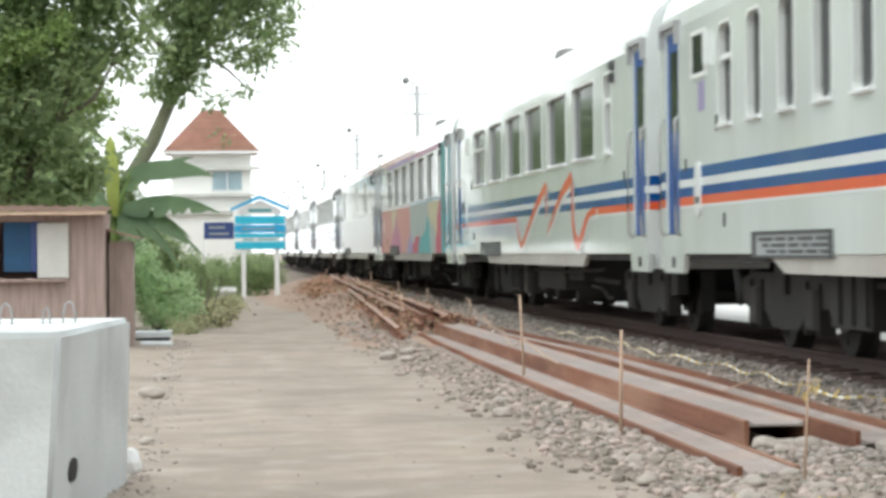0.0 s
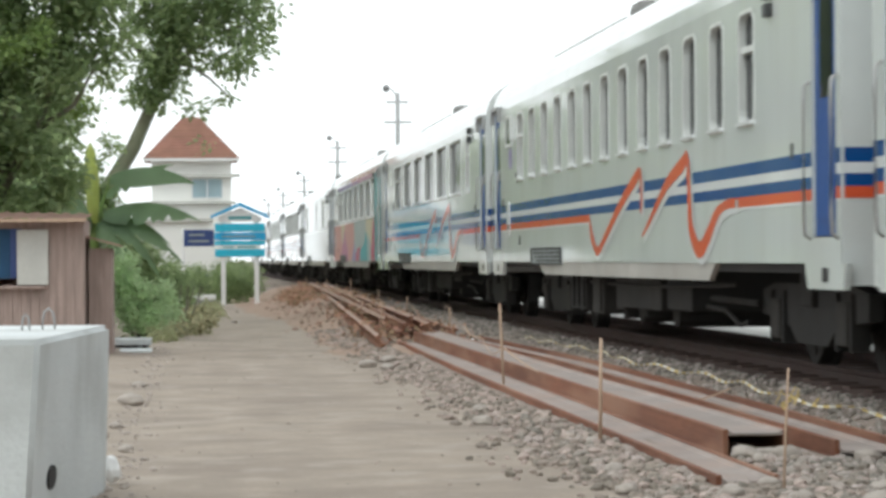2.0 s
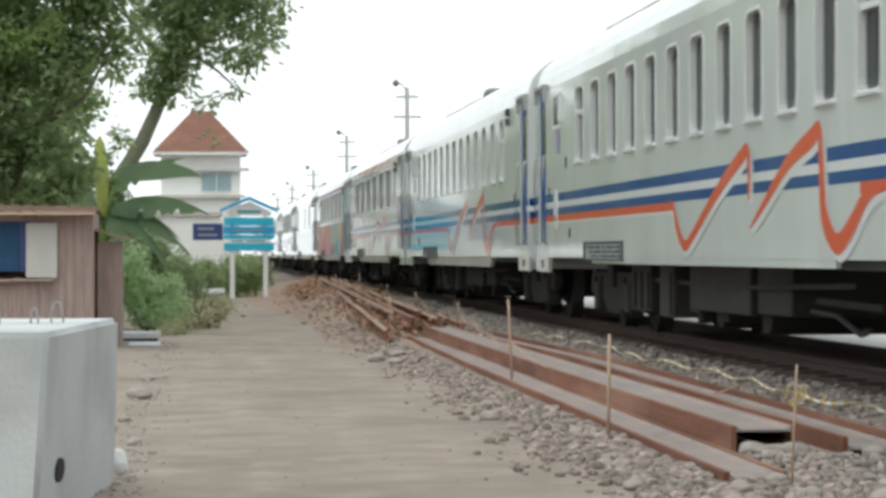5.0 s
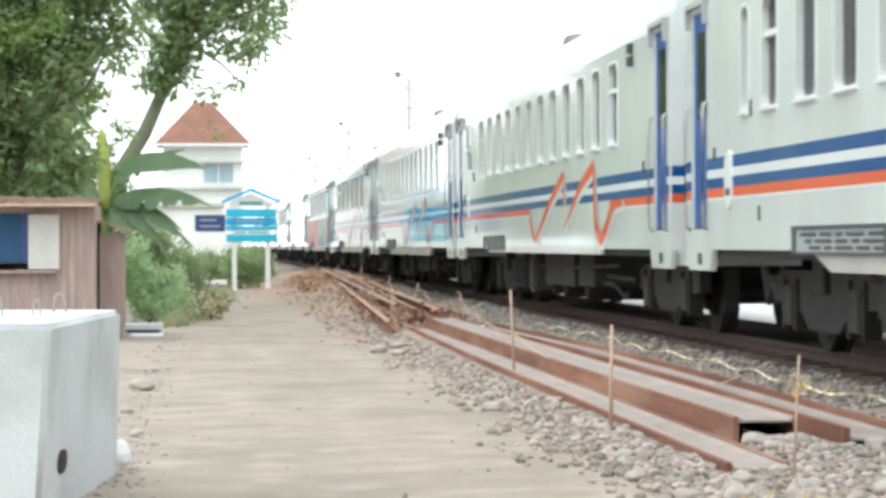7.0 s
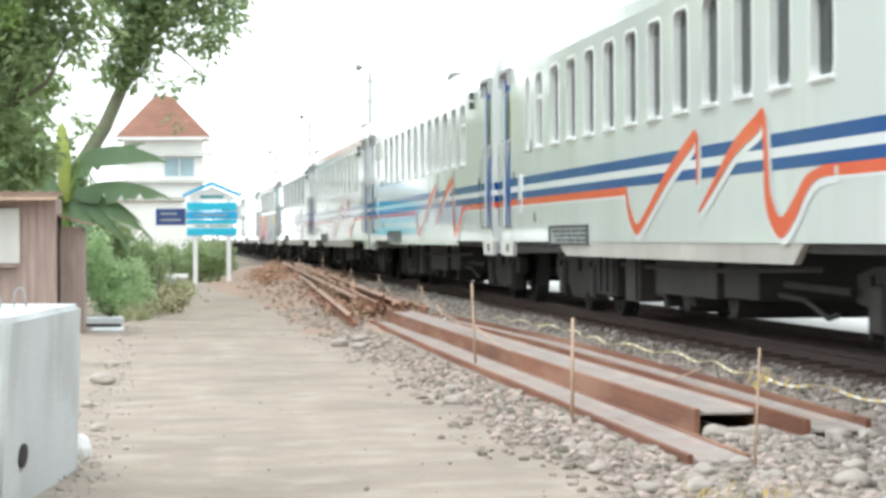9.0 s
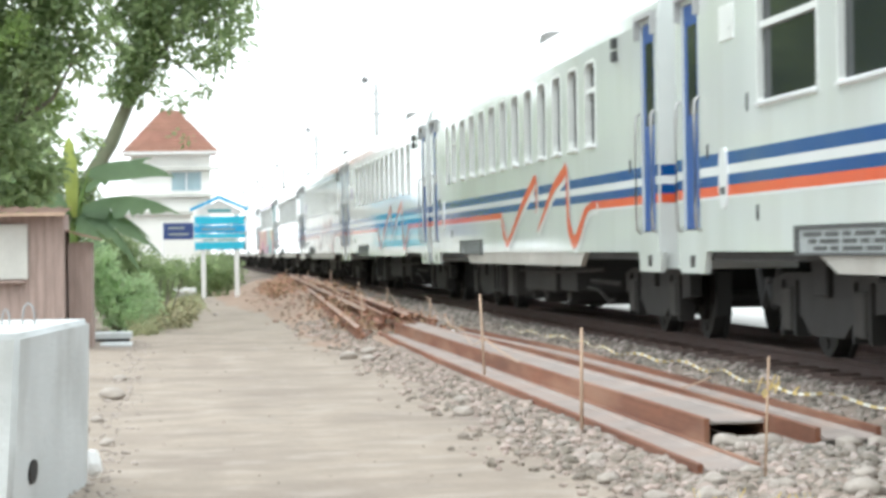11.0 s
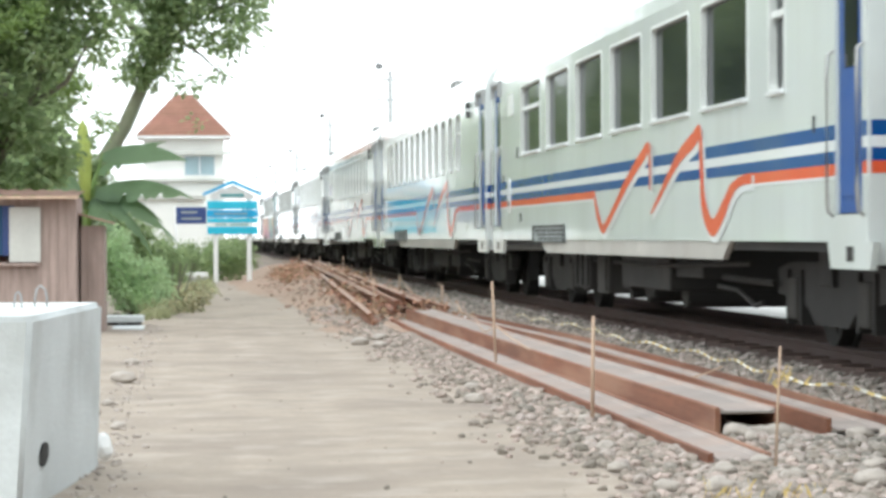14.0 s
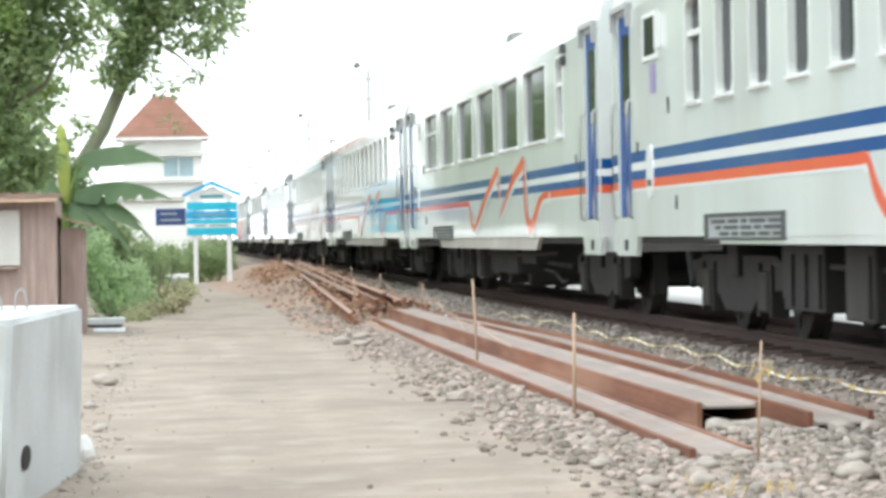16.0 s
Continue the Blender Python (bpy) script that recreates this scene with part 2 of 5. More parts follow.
def patchwork(name, colours, scale, stretch=(1, 1, 1), ground=None):
    """Painted patches of several colours with wavy borders."""
    m = material(name, colours[0], 0.45, vary=0.1, scale=2, fine=8, bump=0.0, spec=0.25)
    nt = m.node_tree
    bs = nt.nodes["Principled BSDF"]
    tc = nt.nodes.new("ShaderNodeTexCoord")
    mp = nt.nodes.new("ShaderNodeMapping")
    mp.inputs["Scale"].default_value = stretch
    ns = nt.nodes.new("ShaderNodeTexNoise")
    ns.inputs["Scale"].default_value = 0.9
    ad = nt.nodes.new("ShaderNodeMixRGB")
    ad.blend_type = "ADD"
    ad.inputs[0].default_value = 1.2
    vo = nt.nodes.new("ShaderNodeTexVoronoi")
    vo.inputs["Scale"].default_value = scale
    sp = nt.nodes.new("ShaderNodeSeparateColor")
    rp = nt.nodes.new("ShaderNodeValToRGB")
    rp.color_ramp.interpolation = "CONSTANT"
    el = rp.color_ramp.elements
    while len(el) < len(colours):
        el.new(0.5)
    for i, col in enumerate(colours):
        el[i].position = i / len(colours)
        el[i].color = (*col, 1)
    nt.links.new(tc.outputs["Object"], mp.inputs["Vector"])
    nt.links.new(mp.outputs["Vector"], ns.inputs["Vector"])
    nt.links.new(mp.outputs["Vector"], ad.inputs[1])
    nt.links.new(ns.outputs["Color"], ad.inputs[2])
    nt.links.new(ad.outputs[0], vo.inputs["Vector"])
    nt.links.new(vo.outputs["Color"], sp.inputs[0])
    nt.links.new(sp.outputs[0], rp.inputs[0])
    nt.links.new(rp.outputs[0], bs.inputs["Base Color"])
    return m


M["mural_mix"] = patchwork("mural_mix", [(0.50, 0.10, 0.16), (0.30, 0.28, 0.46), (0.12, 0.40, 0.42), (0.55, 0.30, 0.26), (0.40, 0.46, 0.44), (0.46, 0.20, 0.30), (0.56, 0.52, 0.36)], 0.55, (1, 0.6, 1))
M["mural_top"] = patchwork("mural_top", [(0.55, 0.16, 0.15), (0.34, 0.28, 0.46), (0.50, 0.30, 0.40), (0.44, 0.46, 0.36)], 0.35, (1, 0.5, 1))
M["mural_cream"] = material("mural_cream", (0.62, 0.62, 0.42), 0.4, vary=0.2, scale=0.7, fine=3, bump=0.0)


# ---- mesh helpers ----
def part(name, bm, mat, parent=None, label="", smooth=False):
    """Links a bmesh as one mesh object, under a thing where one is given."""
    me = bpy.data.meshes.new(name)
    if smooth:
        for f in bm.faces:
            f.smooth = True
    bm.to_mesh(me)
    bm.free()
    for one in (mat if isinstance(mat, (list, tuple)) else [mat]):
        me.materials.append(M[one])
    ob = new(name, me)
    ob.parent = parent
    if label:
        tagged(ob, label)
    return ob


def raw(name, verts, faces, mat, parent=None, label="", smooth=False):
    me = bpy.data.meshes.new(name)
    me.from_pydata([tuple(v) for v in verts], [], faces)
    if smooth:
        me.polygons.foreach_set("use_smooth", [True] * len(me.polygons))
    me.materials.append(M[mat])
    ob = new(name, me)
    ob.parent = parent
    if label:
        tagged(ob, label)
    return ob


def thing(name, m, label, category, group=""):
    ob = new(name)
    ob.matrix_world = m
    return tagged(ob, label, category, group)


def box(bm, x0, x1, y0, y1, z0, z1, bevel=0.0):
    r = bmesh.ops.create_cube(bm, size=1.0, matrix=Matrix.Translation(((x0 + x1) / 2, (y0 + y1) / 2, (z0 + z1) / 2)) @ Matrix.Diagonal((abs(x1 - x0), abs(y1 - y0), abs(z1 - z0), 1)))
    if bevel:
        es = list({e for v in r["verts"] for e in v.link_edges})
        bmesh.ops.bevel(bm, geom=es, offset=bevel, segments=2, profile=0.6, affect="EDGES")
    return bm


def boxes(*rows, bevel=0.0):
    bm = bmesh.new()
    for r in rows:
        box(bm, *r, bevel=bevel)
    return bm


def tube(bm, pts, radii, sides=8, cap=True):
    """A round tube along points, tapered by its radii."""
    pts = [Vector(p) for p in pts]
    rings = []
    for i, p in enumerate(pts):
        d = (pts[min(i + 1, len(pts) - 1)] - pts[max(i - 1, 0)]).normalized()
        a = d.cross(Vector((0, 0, 1)))
        if a.length < 1e-3:
            a = Vector((1, 0, 0))
        a.normalize()
        b = d.cross(a)
        r = radii[i] if isinstance(radii, (list, tuple)) else radii
        rings.append([bm.verts.new(p + r * (math.cos(2 * math.pi * k / sides) * a + math.sin(2 * math.pi * k / sides) * b)) for k in range(sides)])
    for p, q in zip(rings, rings[1:]):
        for k in range(sides):
            bm.faces.new((p[k], p[(k + 1) % sides], q[(k + 1) % sides], q[k]))
    if cap:
        bm.faces.new(rings[0][::-1])
        bm.faces.new(rings[-1])
    return bm


def prism(bm, outline, axis, a, b):
    """Extrudes a closed outline of (p, q) along an axis from a to b."""
    def at(p, q, s):
        return {"x": (s, p, q), "y": (p, s, q), "z": (p, q, s)}[axis]
    lo = [bm.verts.new(at(p, q, a)) for p, q in outline]
    hi = [bm.verts.new(at(p, q, b)) for p, q in outline]
    n = len(outline)
    for i in range(n):
        bm.faces.new((lo[i], lo[(i + 1) % n], hi[(i + 1) % n], hi[i]))
    bm.faces.new(lo[::-1])
    bm.faces.new(hi)
    bmesh.ops.recalc_face_normals(bm, faces=bm.faces[:])
    return bm


# ---- ground ----
def smoothstep(a, b, v):
    k = min(1, max(0, (v - a) / (b - a)))
    return k * k * (3 - 2 * k)


def ground_z(x, y):
    """Flat path, bank of ballast up to the track, a soil mound further on, verge on the other side."""
    z = 0.05 * smoothstep(2.3, 3.0, x) + 0.14 * smoothstep(4.2, 4.9, x) - 0.14 * smoothstep(6.6, 7.2, x)
    edge = 0.10 * noise.noise((x * 0.9, y * 0.5, 0.3)) * smoothstep(1.7, 2.4, x) * (1 - smoothstep(4.2, 5.0, x))
    mound = 0.42 * math.exp(-((x - 3.1) / 0.75) ** 2) * smoothstep(38, 60, y) * (1 - smoothstep(85, 105, y))
    verge = 0.12 * smoothstep(-0.6, -2.2, x) * (1 + noise.noise((x * 0.7, y * 0.25, 4)))
    bumps = 0.008 * noise.noise((x * 1.1, y * 0.7, 0)) + 0.003 * noise.noise((x * 5, y * 3, 2))
    z -= 0.14 * smoothstep(50, 80, y) * (1 - smoothstep(2.6, 4.0, x))
    return z + edge * 0.15 + mound + max(0, verge) + bumps


def build_ground():
    xs = sorted({round(v, 3) for v in [*np.arange(-4, 7, 0.12), *np.arange(-12, 16, 1.0), -3000, -1200, -400, -120, -50, -25, 30, 60, 150, 500, 1300, 3000]})
    ys = sorted({round(v, 3) for v in [*np.arange(8, 45, 0.22), *np.arange(45, 115, 0.8), *np.arange(-20, 8, 2), -3000, -800, -200, -60, 125, 140, 170, 220, 320, 600, 1300, 3000]})
    verts = [(x, y, ground_z(x, y) if abs(x) < 40 and -30 < y < 250 else 0.05 * (x > 3)) for y in ys for x in xs]
    n = len(xs)
    faces = [(j * n + i, j * n + i + 1, (j + 1) * n + i + 1, (j + 1) * n + i) for j in range(len(ys) - 1) for i in range(n - 1)]
    g = raw("ground", verts, faces, "dirt", smooth=True)
    g.data.materials.append(M["gravel_bed"])
    g.data.materials.append(M["soil"])
    for p in g.data.polygons:
        x, y, _ = p.center
        wob = 0.25 * noise.noise((x * 1.5, y * 0.5, 7)) + 0.12 * noise.noise((x * 5, y * 2, 9))
        if 2.2 + wob < x < 9 and -30 < y < 120:
            p.material_index = 1
        if 1.95 + wob - 0.5 * smoothstep(48, 66, y) < x < 4.1 + wob and 33 + 8 * wob < y < 105:
            p.material_index = 2
    tagged(g, "dusty packed earth path beside ballast", "ground", kind="structure")


build_ground()


# ---- the train ----
CAR = 20.92
TRACK_X, RAIL_Z = 5.855, 0.35
HALF = 1.495


def lead(t):
    """Where the gap behind the mural coach stands, in coach lengths ahead of the eye."""
    return 1.2119 + 0.305454 * t - 0.0053385 * t * t + 0.000117787 * t ** 3 - 0.0045 * smoothstep(8, 11.5, t)


PROFILE = [(0.0, 2.95), (0.03, 3.1), (0.08, 3.24), (0.17, 3.34), (0.3, 3.45), (0.5, 3.55), (0.8, 3.63), (1.15, 3.68), (1.495, 3.70)]
NARROW_BACK = [(-6.83 + 1.175 * i, 0.61) for i in range(12)]
NARROW_EXTRA = [(-6.46 + 1.175 * i, 0.63) for i in range(11)] + [(7.40, 0.32), (6.495, 0.56)]
NARROW = [(-7.2 + 1.165 * i, 0.56) for i in range(13)]
WIDE = [(-7.62, 0.5)] + [(-5.74 + 2.33 * i, 1.78) for i in range(6)]
SILL, HEAD = 1.93, 2.82
END, END_NEAR = 9.92, 10.12
DOOR_FAR, DOOR_NEAR = 9.32, -9.67
BODY_BOTTOM = 0.85


def pane_depth(w):
    """Narrow windows sit deeper in the wall than wide ones."""
    return 0.062 if w < 0.7 else 0.046


def side_wall(windows, side):
    """One long wall with its window and door openings and their reveals; side is -1 towards -x, 1 towards +x."""
    bm = bmesh.new()
    holes = sorted([(c - w / 2, c + w / 2, SILL, HEAD, pane_depth(w)) for c, w in windows] + [(c - 0.33, c + 0.33, 1.03, 2.93, 0.024) for c in (DOOR_NEAR, DOOR_FAR)])
    us = [-END_NEAR]
    for h in holes:
        us += [h[0], h[1]]
    us.append(END)
    x = side * HALF

    def quad(p):
        bm.faces.new([bm.verts.new(v) for v in p])
    for k in range(len(us) - 1):
        a, b = us[k], us[k + 1]
        hole = [h for h in holes if abs(h[0] - a) < 1e-6]
        spans = [(BODY_BOTTOM, 2.95)] if not hole else [(BODY_BOTTOM, hole[0][2]), (hole[0][3], 2.95)]
        for lo, hi in spans:
            quad([(x, a, lo), (x, a, hi), (x, b, hi), (x, b, lo)])
        if hole:
            lo, hi, inner = hole[0][2], hole[0][3], x - side * hole[0][4]
            quad([(x, a, lo), (x, b, lo), (inner, b, lo), (inner, a, lo)])
            quad([(x, a, hi), (inner, a, hi), (inner, b, hi), (x, b, hi)])
            quad([(x, a, lo), (inner, a, lo), (inner, a, hi), (x, a, hi)])
            quad([(x, b, lo), (x, b, hi), (inner, b, hi), (inner, b, lo)])
    bmesh.ops.remove_doubles(bm, verts=bm.verts[:], dist=1e-4)
    bmesh.ops.recalc_face_normals(bm, faces=bm.faces[:])
    return bm


def rounded(u0, u1, z0, z1, r, n=4):
    pts = []
    for cu, cz, a0 in ((u1 - r, z1 - r, 0), (u0 + r, z1 - r, 90), (u0 + r, z0 + r, 180), (u1 - r, z0 + r, 270)):
        for i in range(n + 1):
            a = radians(a0 + 90 * i / n)
            pts.append((cu + r * math.cos(a), cz + r * math.sin(a)))
    return pts


def window_ring(cu, w, s):
    """A pressed frame with rounded corners round an opening, and its reveal."""
    r = 0.11 if w < 1 else 0.06
    inner = rounded(cu - w / 2 + 0.015, cu + w / 2 - 0.015, SILL + 0.015, HEAD - 0.015, r)
    outer = rounded(cu - w / 2 - 0.014, cu + w / 2 + 0.014, SILL - 0.014, HEAD + 0.014, r + 0.01)
    bm = bmesh.new()
    loops = []
    for pts, x in ((outer, HALF), (outer, HALF + 0.006), (inner, HALF + 0.006), (inner, HALF - pane_depth(w) + 0.003)):
        loops.append([bm.verts.new((s * x, u, z)) for u, z in pts])
    n = len(inner)
    for p, q in zip(loops, loops[1:]):
        for i in range(n):
            bm.faces.new((p[i], p[(i + 1) % n], q[(i + 1) % n], q[i]))
    bmesh.ops.recalc_face_normals(bm, faces=bm.faces[:])
    return bm


def band(z0, z1, spans, proud=0.004):
    return boxes(*[(-HALF - proud, -HALF + 0.01, a, b, z0, z1) for a, b in spans])


def ribbon(points, proud):
    """A flat painted ribbon: points are (u, z, half width)."""
    bm = bmesh.new()
    n = len(points)
    left, right = [], []
    for i, (u, z, w) in enumerate(points):
        a, b = points[max(0, i - 1)], points[min(n - 1, i + 1)]
        d = Vector((b[0] - a[0], b[1] - a[1])).normalized()
        nx, nz = -d.y * w, d.x * w
        left.append(bm.verts.new((-HALF - proud, u + nx, z + nz)))
        right.append(bm.verts.new((-HALF - proud, u - nx, z - nz)))
    for i in range(n - 1):
        bm.faces.new((left[i], left[i + 1], right[i + 1], right[i]))
    bmesh.ops.recalc_face_normals(bm, faces=bm.faces[:])
    if bm.faces[:] and bm.faces[0].normal.x > 0:
        bmesh.ops.reverse_faces(bm, faces=bm.faces[:])
    return bm


def curve_points(ctrl, steps=8):
    """Catmull-Rom through (u, z, half width)."""
    out = []
    c = [ctrl[0], *ctrl, ctrl[-1]]
    for i in range(1, len(c) - 2):
        for s in range(steps):
            t = s / steps
            out.append(tuple(0.5 * (2 * c[i][k] + (c[i + 1][k] - c[i - 1][k]) * t + (2 * c[i - 1][k] - 5 * c[i][k] + 4 * c[i + 1][k] - c[i + 2][k]) * t * t + (3 * c[i][k] - c[i - 1][k] - 3 * c[i + 1][k] + c[i + 2][k]) * t ** 3) for k in range(3)))
    out.append(ctrl[-1])
    return out


DOOR_SPAN = [(-END_NEAR, -10.02), (-9.32, 8.96), (9.68, END)]
SWOOSH = [(1.0, 1.33, 0.0588), (0.82, 1.32, 0.058), (0.62, 1.12, 0.09), (0.3, 0.97, 0.075), (-0.05, 1.04, 0.07), (-1.2, 1.42, 0.085), (-2.15, 1.67, 0.095), (-2.40, 1.715, 0.075), (-2.46, 1.55, 0.08), (-2.45, 1.32, 0.05)]
SWOOSH_2 = [(-2.5, 1.10, 0.02), (-2.9, 1.24, 0.05), (-3.8, 1.56, 0.085), (-4.55, 1.715, 0.105), (-4.80, 1.755, 0.09), (-4.87, 1.45, 0.11), (-4.95, 1.15, 0.13), (-5.3, 0.96, 0.11), (-5.7, 1.08, 0.11), (-6.0, 1.23, 0.09), (-6.25, 1.30, 0.06), (-6.55, 1.33, 0.0588), (-6.8, 1.33, 0.0588)]


def bogie(parent, u):
    """A two-axle bogie: bolster with side frames, axle boxes and springs."""
    b = part("bogie", boxes((-1.0, 1.0, -0.2, 0.2, 0.5, 0.8), bevel=0.02), "under", parent, "black steel bogie")
    b.location = (0, u, 0)
    part("transom", boxes((-0.9, 0.9, -0.62, -0.42, 0.28, 0.66), (-0.9, 0.9, 0.42, 0.62, 0.28, 0.66)), "under", b)
    for sx in (-1, 1):
        bm = bmesh.new()
        prism(bm, [(-1.75, 0.42), (-1.45, 0.40), (-0.75, 0.33), (-0.5, 0.20), (0.5, 0.20), (0.75, 0.33), (1.45, 0.40), (1.75, 0.42), (1.75, 0.62), (1.3, 0.68), (-1.3, 0.68), (-1.75, 0.62)], "x", sx * 0.84, sx * 0.95)
        part("side_frame", bm, "under", b)
        for y in (-0.28, 0.28):
            bm = bmesh.new()
            tube(bm, [(sx * 0.74 + 0.09 * math.cos(k * 0.7), y + 0.09 * math.sin(k * 0.7), 0.26 + 0.0088 * k) for k in range(46)], 0.018, 5)
            part("spring", bm, "under", b, "dusty coil spring")
        for y in (-1.1, 1.1):
            ab = part("axle_box", boxes((sx * 0.82, sx * 1.0, y - 0.17, y + 0.17, 0.22, 0.56), bevel=0.04), "dusty_steel", b)
            for e in (-0.22, 0.22):
                part("horn_guide", boxes((sx * 0.83, sx * 0.98, y + e - 0.03, y + e + 0.03, 0.18, 0.62)), "under", ab)
            for e in (-0.47, 0.47):
                part("brake_block", boxes((sx * 0.52, sx * 0.68, y + e - 0.05, y + e + 0.05, 0.22, 0.66), bevel=0.015), "under", b)
    for o in (-1.1, 1.1):
        w = part("wheelset", wheelset_mesh(), "under", b, "worn steel wheelset")
        w.location = (0, o, 0.387)


def wheelset_mesh():
    bm = bmesh.new()
    for sx in (-1, 1):
        for r, a, b in ((0.387, 0.53, 0.66), (0.42, 0.50, 0.535), (0.2, 0.62, 0.70)):
            tube(bm, [(sx * a, 0, 0), (sx * b, 0, 0)], r, 24)
        for k in range(5):
            an = 2 * math.pi * k / 5
            box(bm, sx * 0.655, sx * 0.672, 0.28 * math.cos(an) - 0.03, 0.28 * math.cos(an) + 0.03, 0.28 * math.sin(an) - 0.03, 0.28 * math.sin(an) + 0.03)
    tube(bm, [(-0.95, 0, 0), (0.95, 0, 0)], 0.075, 10)
    return bm


def coach(name, windows, label, decor=True, skirted=True):
    """A coach on its base at rail height, centre line along y."""
    c = thing(name, pose(0, 0, 0), label, "train coach", "coaches of the train")
    for s in (-1, 1):
        part("side_wall", side_wall(windows, s), "livery", c)
    # roof shell with rounded shoulders
    outline = [(-HALF + d, z) for d, z in PROFILE] + [(HALF - d, z) for d, z in PROFILE[-2::-1]]
    outline += [(HALF - d - 0.05, z - 0.05) for d, z in PROFILE] + [(-HALF + d + 0.05, z - 0.05) for d, z in PROFILE[-2::-1]]
    bm = bmesh.new()
    prism(bm, outline, "y", -END_NEAR, END)
    for f in bm.faces:
        f.material_index = 1 if abs(f.normal.x) > 0.5 else 0
    part("roof", bm, ["roof", "livery"], c, "silver curved roof with body-coloured shoulders", smooth=False)
    part("floor", boxes((-HALF + 0.01, HALF - 0.01, -END_NEAR, END, 0.98, 1.04)), "under", c)
    # end walls with a corridor opening
    arch = [(-HALF + d + 0.004, z - 0.06) for d, z in PROFILE]
    arch = [(-HALF + 0.004, 0.7), *arch, *[(-x, z) for x, z in arch[-2::-1]], (HALF - 0.004, 0.7), (0.45, 0.7), (0.45, 2.95), (-0.45, 2.95), (-0.45, 0.7)]
    hood = [(-0.62, 0.95), (-0.62, 3.12), (0.62, 3.12), (0.62, 0.95), (0.47, 0.95), (0.47, 3.0), (-0.47, 3.0), (-0.47, 0.95)]
    for s, end in ((-1, END_NEAR), (1, END)):
        bm = bmesh.new()
        prism(bm, arch, "y", s * end - 0.03, s * end + 0.03)
        w = part("end_wall", bm, "end_paint", c)
        for z0, z1, mat in ((1.53, 1.632, "blue"), (1.457, 1.53, "white"), (1.37, 1.457, "blue"), (1.29, 1.37, "orange")) if decor else ():
            for x0, x1 in ((-HALF + 0.02, -0.64), (0.64, HALF - 0.02)):
                part("end_stripe", boxes((x0, x1, s * end + s * 0.028, s * end + s * 0.034, z0, z1)), mat, w)
        bm = bmesh.new()
        prism(bm, hood, "y", s * (end + 0.03), s * (end + 0.48))
        part("gangway_bellows", bm, "rubber", c, "black folded gangway bellows")
    # windows
    for cu, w in windows:
        for s in (-1, 1):
            deep = pane_depth(w)
            g = part("window", boxes((s * (HALF - deep - 0.014), s * (HALF - deep), cu - w / 2 - 0.02, cu + w / 2 + 0.02, SILL - 0.02, HEAD + 0.02)), "glass", c, "dark tinted window pane")
            part("window_frame", window_ring(cu, w, s), "frame", g)
            t = 0.03
            part("window_sill", boxes((s * (HALF - deep + 0.002), s * (HALF + 0.035), cu - w / 2 + 0.01, cu + w / 2 - 0.01, SILL - 0.005, SILL + 0.03), bevel=0.008), "white", g)
            if (cu, w) in (windows[0], windows[-1]):
                part("window_bar", boxes((s * (HALF - deep), s * (HALF - 0.01), cu - w / 2 + t, cu + w / 2 - t, HEAD - 0.32, HEAD - 0.27)), "frame", g)
    # doors, rails, steps
    for du in (DOOR_NEAR, DOOR_FAR):
        d = part("door", boxes((-HALF + 0.025, -HALF + 0.05, du - 0.35, du + 0.35, 1.01, 2.95)), "door_blue", c, "blue folding entrance door")
        part("door_window", boxes((-HALF + 0.018, -HALF + 0.027, du - 0.17, du + 0.17, 2.0, 2.75)), "glass", d)
        part("door_panel", boxes((-HALF + 0.014, -HALF + 0.027, du - 0.24, du + 0.24, 1.15, 1.85)), "door_blue", d)
        part("door_hood", boxes((-HALF - 0.05, -HALF + 0.01, du - 0.42, du + 0.42, 2.97, 3.02), (-HALF - 0.05, -HALF + 0.01, du - 0.42, du - 0.38, 2.8, 2.98), (-HALF - 0.05, -HALF + 0.01, du + 0.38, du + 0.42, 2.8, 2.98)), "pole", c, "grey rain hood over the door")
        for e in (-0.39, 0.39):
            bm = bmesh.new()
            y = du + e
            tube(bm, [(-HALF, y, 1.02), (-HALF - 0.04, y, 1.05), (-HALF - 0.048, y, 1.2), (-HALF - 0.048, y, 1.95), (-HALF - 0.04, y, 2.1), (-HALF, y, 2.13)], 0.014, 8)
            part("handrail", bm, "steel", c, "bright steel grab rail", smooth=True)
        bm = bmesh.new()
        prism(bm, [(du - 0.5, 0.67), (du + 0.5, 0.67), (du + 0.58, BODY_BOTTOM), (du - 0.58, BODY_BOTTOM)], "x", -HALF + 0.002, -HALF + 0.05)
        st = part("step_panel", bm, "livery", c)
        part("step_slot", boxes((-HALF - 0.004, -HALF + 0.01, du - 0.1, du + 0.06, 0.72, 0.82)), "under", st)
    if decor:
        gaps = [(-END_NEAR, -10.02), (-9.32, -6.6), (0.9, 8.96), (9.68, END)]
        for z0, z1, spans, mat, text in ((1.53, 1.632, DOOR_SPAN, "blue", "blue painted stripe"), (1.457, 1.53, DOOR_SPAN, "white", "white painted stripe"), (1.37, 1.457, DOOR_SPAN, "blue", "blue painted stripe"),
                                         (1.29, 1.37, gaps, "orange", "orange painted stripe"), (1.267, 1.29, gaps, "white", "thin white painted line")):
            for span in spans:
                part("stripe", band(z0, z1, [span]), mat, c, text)
